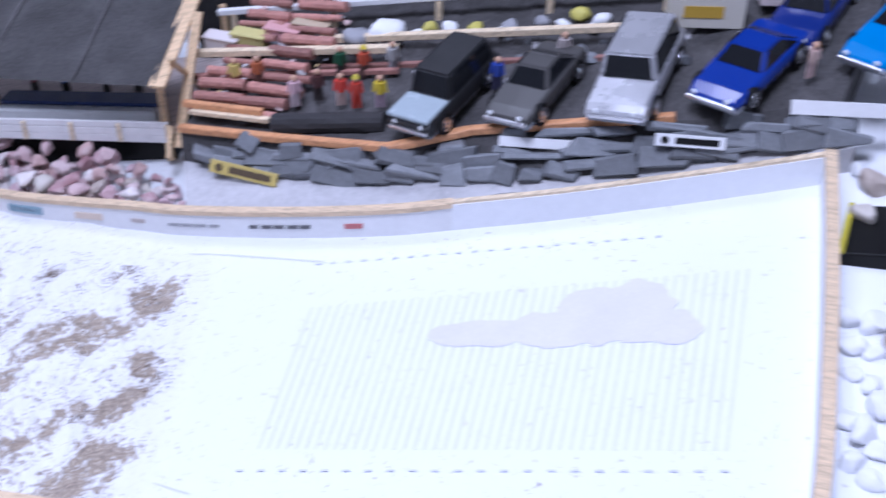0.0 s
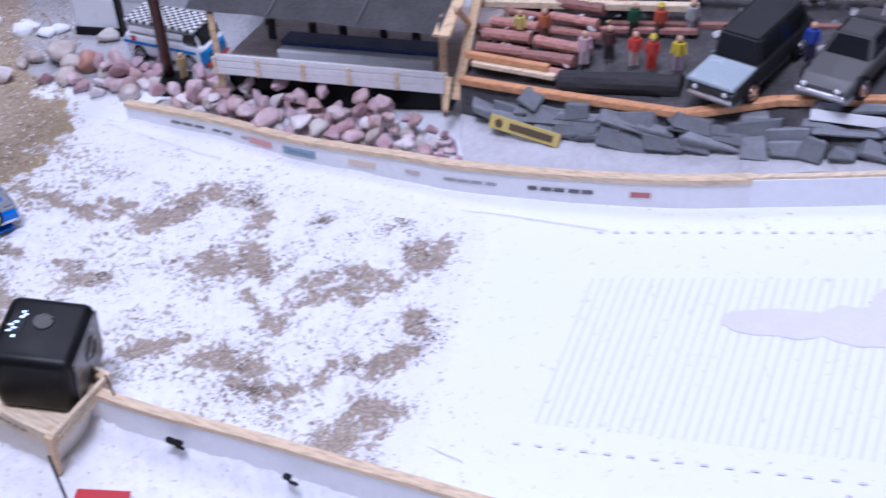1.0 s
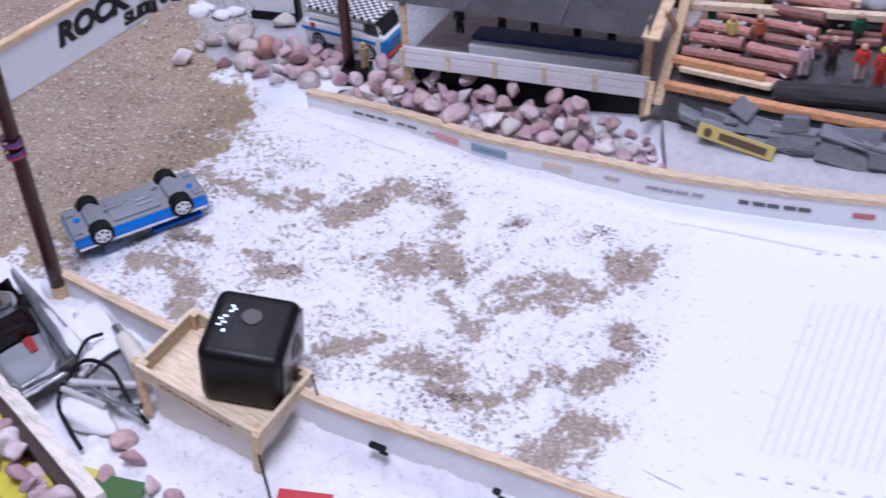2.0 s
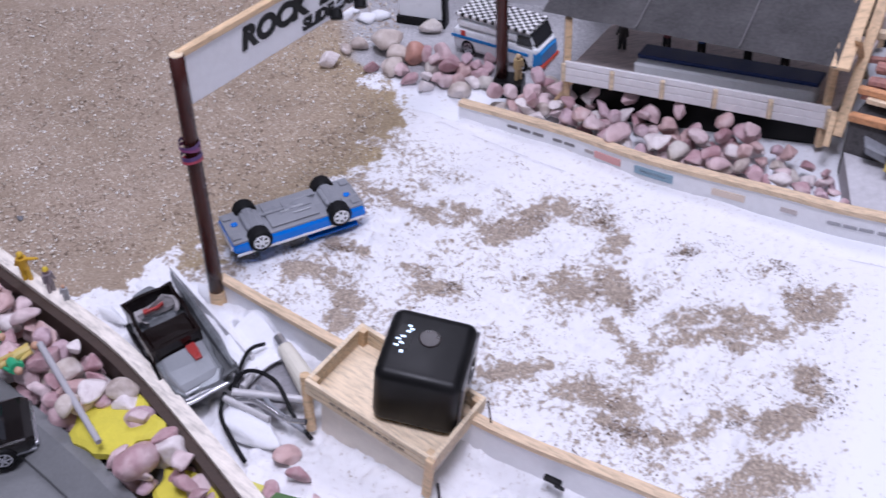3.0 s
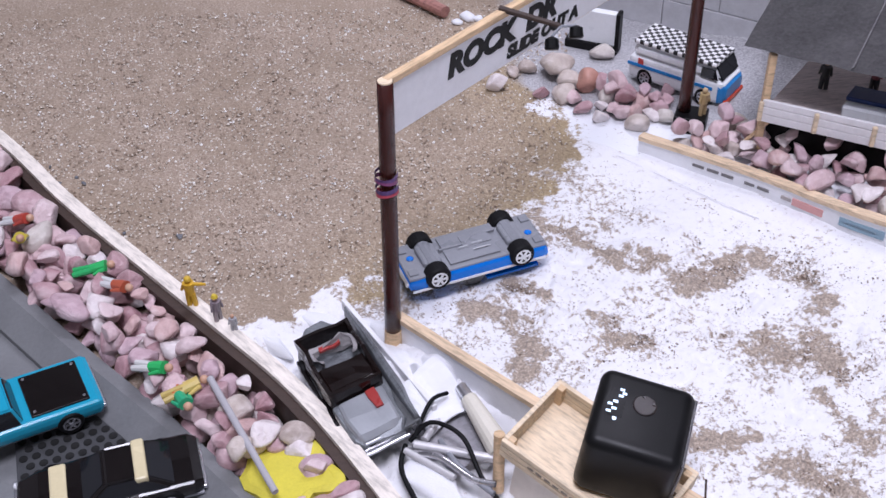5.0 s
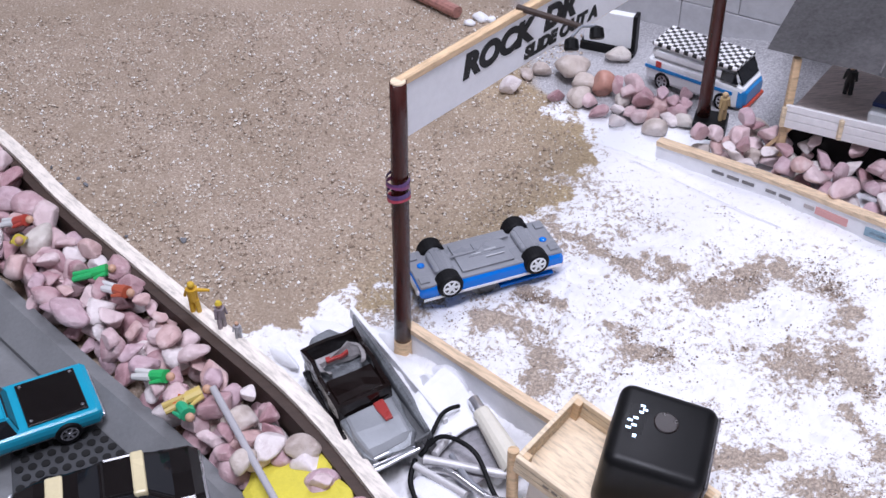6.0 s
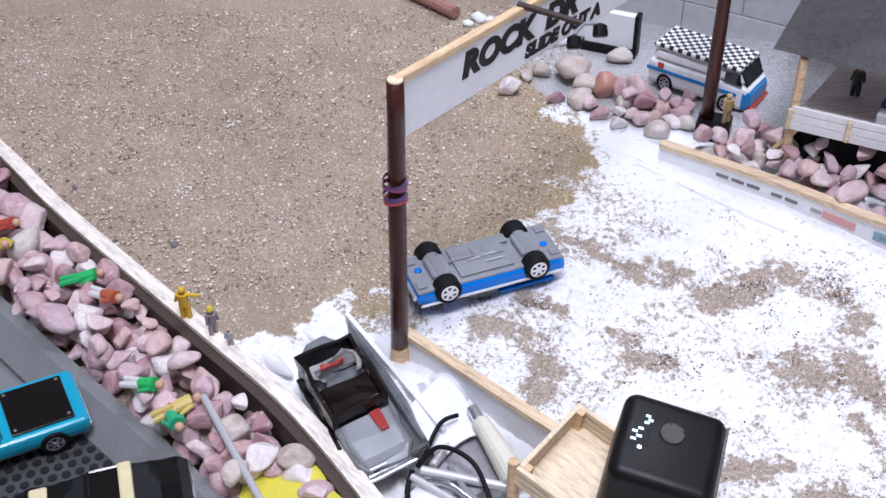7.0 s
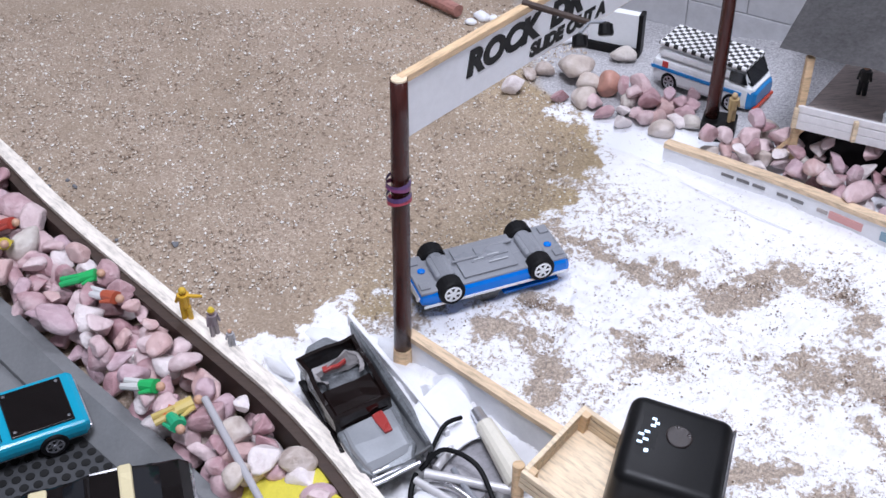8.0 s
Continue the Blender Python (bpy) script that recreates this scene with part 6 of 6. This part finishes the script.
def foam_patch(x, y, z, r, seed, label):
    bm = bmesh.new()
    rr = random.Random(seed)
    n = 22
    edge = [r * (0.8 + 0.35 * noise.noise(Vector((math.cos(i * 6.283 / n) * 1.6, math.sin(i * 6.283 / n) * 1.6, seed)))) for i in range(n)]
    for f, zz in ((1.0, -0.004), (1.0, 0.0), (0.85, 0.0012)):
        ring = [bm.verts.new((edge[i] * f * math.cos(i * 6.283 / n), 0.75 * edge[i] * f * math.sin(i * 6.283 / n), zz + 0.0008 * rr.random())) for i in range(n)]
        if zz > -0.004:
            for i in range(n):
                bm.faces.new((prev[i], prev[(i + 1) % n], ring[(i + 1) % n], ring[i]))
        prev = ring
    bm.faces.new(prev)
    ob = part("foam_sheet", bm, surface("foam_yellow", (0.66, 0.58, 0.06), 0.7, grain=0.08, scale=150, relief=0.001))
    ob.matrix_basis = pose(x, y, z, 6, -8, -40)
    return tagged(ob, label, "foam sheet", "foam sheets")


foam_patch(-0.046, -0.081, 0.004, 0.031, 2, "torn bright yellow foam sheet between the pebbles")
foam_patch(-0.010, -0.122, -0.002, 0.022, 7, "torn bright yellow foam sheet by the rail")
ob = part("dark_slab", boxes((0, 0, 0, 0.040, 0.018, 0.008), bevel=0.001), DARK_EARTH)
ob.matrix_basis = pose(-0.032, -0.102, -0.008, 0, 0, -38)
tagged(ob, "dark grey slab between the yellow sheets", "slab")
for x, y, rz, c, lab in ((0.1175, -0.166, -20, (0.50, 0.02, 0.03), "red card lying on the white base"), (0.032, -0.140, -25, (0.05, 0.13, 0.03), "dark green card lying on the white base"), (0.012, -0.128, -30, (0.58, 0.54, 0.10), "yellow card lying on the white base")):
    ob = part("card", boxes((0, 0, 0, 0.026, 0.022, 0.0012), bevel=0.0003), paint("card_%.2f_%.2f" % c[:2], c, 0.5))
    ob.matrix_basis = pose(x, y, -0.0035, 4, 0, rz)
    tagged(ob, lab, "card")
for x, y, rz in ((0.1575, -0.1440, -38), (0.2060, -0.1830, -40)):
    t = thing("clip", pose(x, y, slope(x) + 0.008, 0, 0, rz), "small black clip on the barrier's outer face", "clip", "barrier clips")
    part("jaw", boxes((0, -0.0016, 0, 0.009 if x < 0.18 else 0.004, 0.003, 0.0026), bevel=0.0008), PLASTIC_BLACK, t)
    part("lever", boxes((0.004, -0.0030, -0.001, 0.005, 0.0014, 0.0018), bevel=0.0005), PLASTIC_BLACK, t)

# ---- print on the barriers and the paper ----
FACE = resample(offset_line(FAR[:cut], -0.0024), 400)


def along_far(f0, f1, z, h, mat, label, parent):
    seg = FACE[int(f0 * 399):int(f1 * 399) + 1]
    part("print_bar", strip(seg, 0.0006, lambda q: (far_height(q) - 0.003) * 0.5 - h * far_height(q) / 0.036, lambda q: (far_height(q) - 0.003) * 0.5 + h * far_height(q) / 0.036), mat, parent, label)


STEP = 1 / (cut - 1)
for i0, i1, h, words, c, lab in ((3.6, 6.4, 0.0024, 3, (0.16, 0.15, 0.15), "dark illegible print"), (6.9, 8.6, 0.0022, 2, (0.18, 0.17, 0.17), "dark illegible print"), (10, 12, 0.0056, 1, (0.66, 0.34, 0.32), "faded red printed patch"), (9.3, 9.9, 0.0026, 1, (0.40, 0.36, 0.34), "faded illegible print"), (13, 15.6, 0.0062, 1, (0.24, 0.36, 0.44), "faded blue printed patch"), (18, 20, 0.0046, 1, (0.70, 0.58, 0.48), "faded orange printed patch"),
                                 (22, 23, 0.0026, 1, (0.50, 0.44, 0.42), "faded illegible print"), (24.6, 28, 0.0018, 4, (0.34, 0.34, 0.36), "grey illegible print"), (29.6, 33.4, 0.0022, 5, (0.12, 0.12, 0.13), "dark illegible print"), (35.2, 36.2, 0.0030, 1, (0.50, 0.16, 0.16), "red printed badge")):
    for w in range(words):
        wide = (i1 - i0) / words
        along_far((i0 + w * wide) * STEP, (i0 + (w + (0.8 if words > 1 else 1)) * wide) * STEP, 0.0074, h, paint("print_%.2f_%.2f" % c[:2], c, 0.6), lab, far_barrier)
along_far(13.3 * STEP, 15.2 * STEP, 0.0074, 0.0016, paint("print_pale", (0.52, 0.60, 0.66), 0.6), "pale illegible print", far_barrier)
lines = thing("paper_print", Matrix(), "faint grey ruling printed on the white chute paper", "print", kind="structure")
TICK = paint("tick_lilac", (0.62, 0.63, 0.71), 0.8)
FAINT = paint("ruling_lilac", (0.715, 0.725, 0.790), 0.8)


def sheet_quad(pts, lift=0.0007):
    bm = bmesh.new()
    n = max(2, int((Vector(pts[1]) - Vector(pts[0])).length / 0.012))
    a = [bm.verts.new((x, y, slope(x) + lift)) for x, y in [Vector(pts[0]).lerp(Vector(pts[1]), k / n) for k in range(n + 1)]]
    b = [bm.verts.new((x, y, slope(x) + lift)) for x, y in [Vector(pts[3]).lerp(Vector(pts[2]), k / n) for k in range(n + 1)]]
    for k in range(n):
        bm.faces.new((a[k], a[k + 1], b[k + 1], b[k]))
    return bm


def dash(p, q, w):
    p, q = Vector(p), Vector(q)
    d = (q - p).normalized()
    s = Vector((-d.y, d.x)) * w / 2
    return [p - s, q - s, q + s, p + s]


for (a, b) in (((0.385, -0.098), (0.545, -0.198)), ((0.305, -0.206), (0.490, -0.335))):
    a, b = Vector(a), Vector(b)
    n = 22
    for k in range(n):
        p = a.lerp(b, k / n)
        part("tick", sheet_quad(dash(p, p + (b - a) / n * 0.34, 0.0011)), TICK, lines)
LILAC = [(0.437, -0.200, 0.028, 0.0090), (0.466, -0.219, 0.026, 0.0120), (0.486, -0.222, 0.020, 0.0180), (0.502, -0.232, 0.019, 0.0210), (0.512, -0.252, 0.013, 0.0120)]


def lilac_at(x, y):
    c, s = math.cos(radians(-33)), math.sin(radians(-33))
    wob = 0.25 * noise.noise(Vector((x * 90, y * 90, 0)))
    return max(1 + wob - math.hypot(((x - a) * c + (y - b) * s) / r, (-(x - a) * s + (y - b) * c) / q) for a, b, r, q in LILAC)


bm = bmesh.new()
CELL = 0.0008
corner = {}
for i in range(150):
    for j in range(130):
        x, y = 0.402 + i * CELL, -0.282 + j * CELL
        if lilac_at(x, y) > 0:
            q = []
            for di, dj in ((0, 0), (1, 0), (1, 1), (0, 1)):
                key = (i + di, j + dj)
                if key not in corner:
                    px, py = 0.402 + key[0] * CELL, -0.282 + key[1] * CELL
                    corner[key] = bm.verts.new((px, py, slope(px) + 0.0004))
                q.append(corner[key])
            bm.faces.new(q)
part("lilac_print", bm, paint("print_lilac", (0.695, 0.670, 0.790), 0.8), lines, "pale lilac printed shape")
SEAM = paint("seam_grey", (0.58, 0.58, 0.62), 0.8)
for line in (((0.135, 0.158), (0.172, 0.122), (0.205, 0.088)), ((0.300, -0.020), (0.348, -0.060), (0.390, -0.100)), ((0.256, -0.174), (0.282, -0.206))):
    for a, b in zip(line, line[1:]):
        part("paper_seam", sheet_quad(dash(a, b, 0.0004), 0.0020 if a[0] < 0.2 else 0.0011), SEAM, lines, "fine grey seam of the paper")
for k in range(46):
    u = k / 45
    p, q = Vector((0.372, -0.128)).lerp(Vector((0.560, -0.240)), u), Vector((0.318, -0.200)).lerp(Vector((0.490, -0.322)), u)
    part("ruling", sheet_quad(dash(p, q, 0.0016), 0.0002), FAINT, lines)
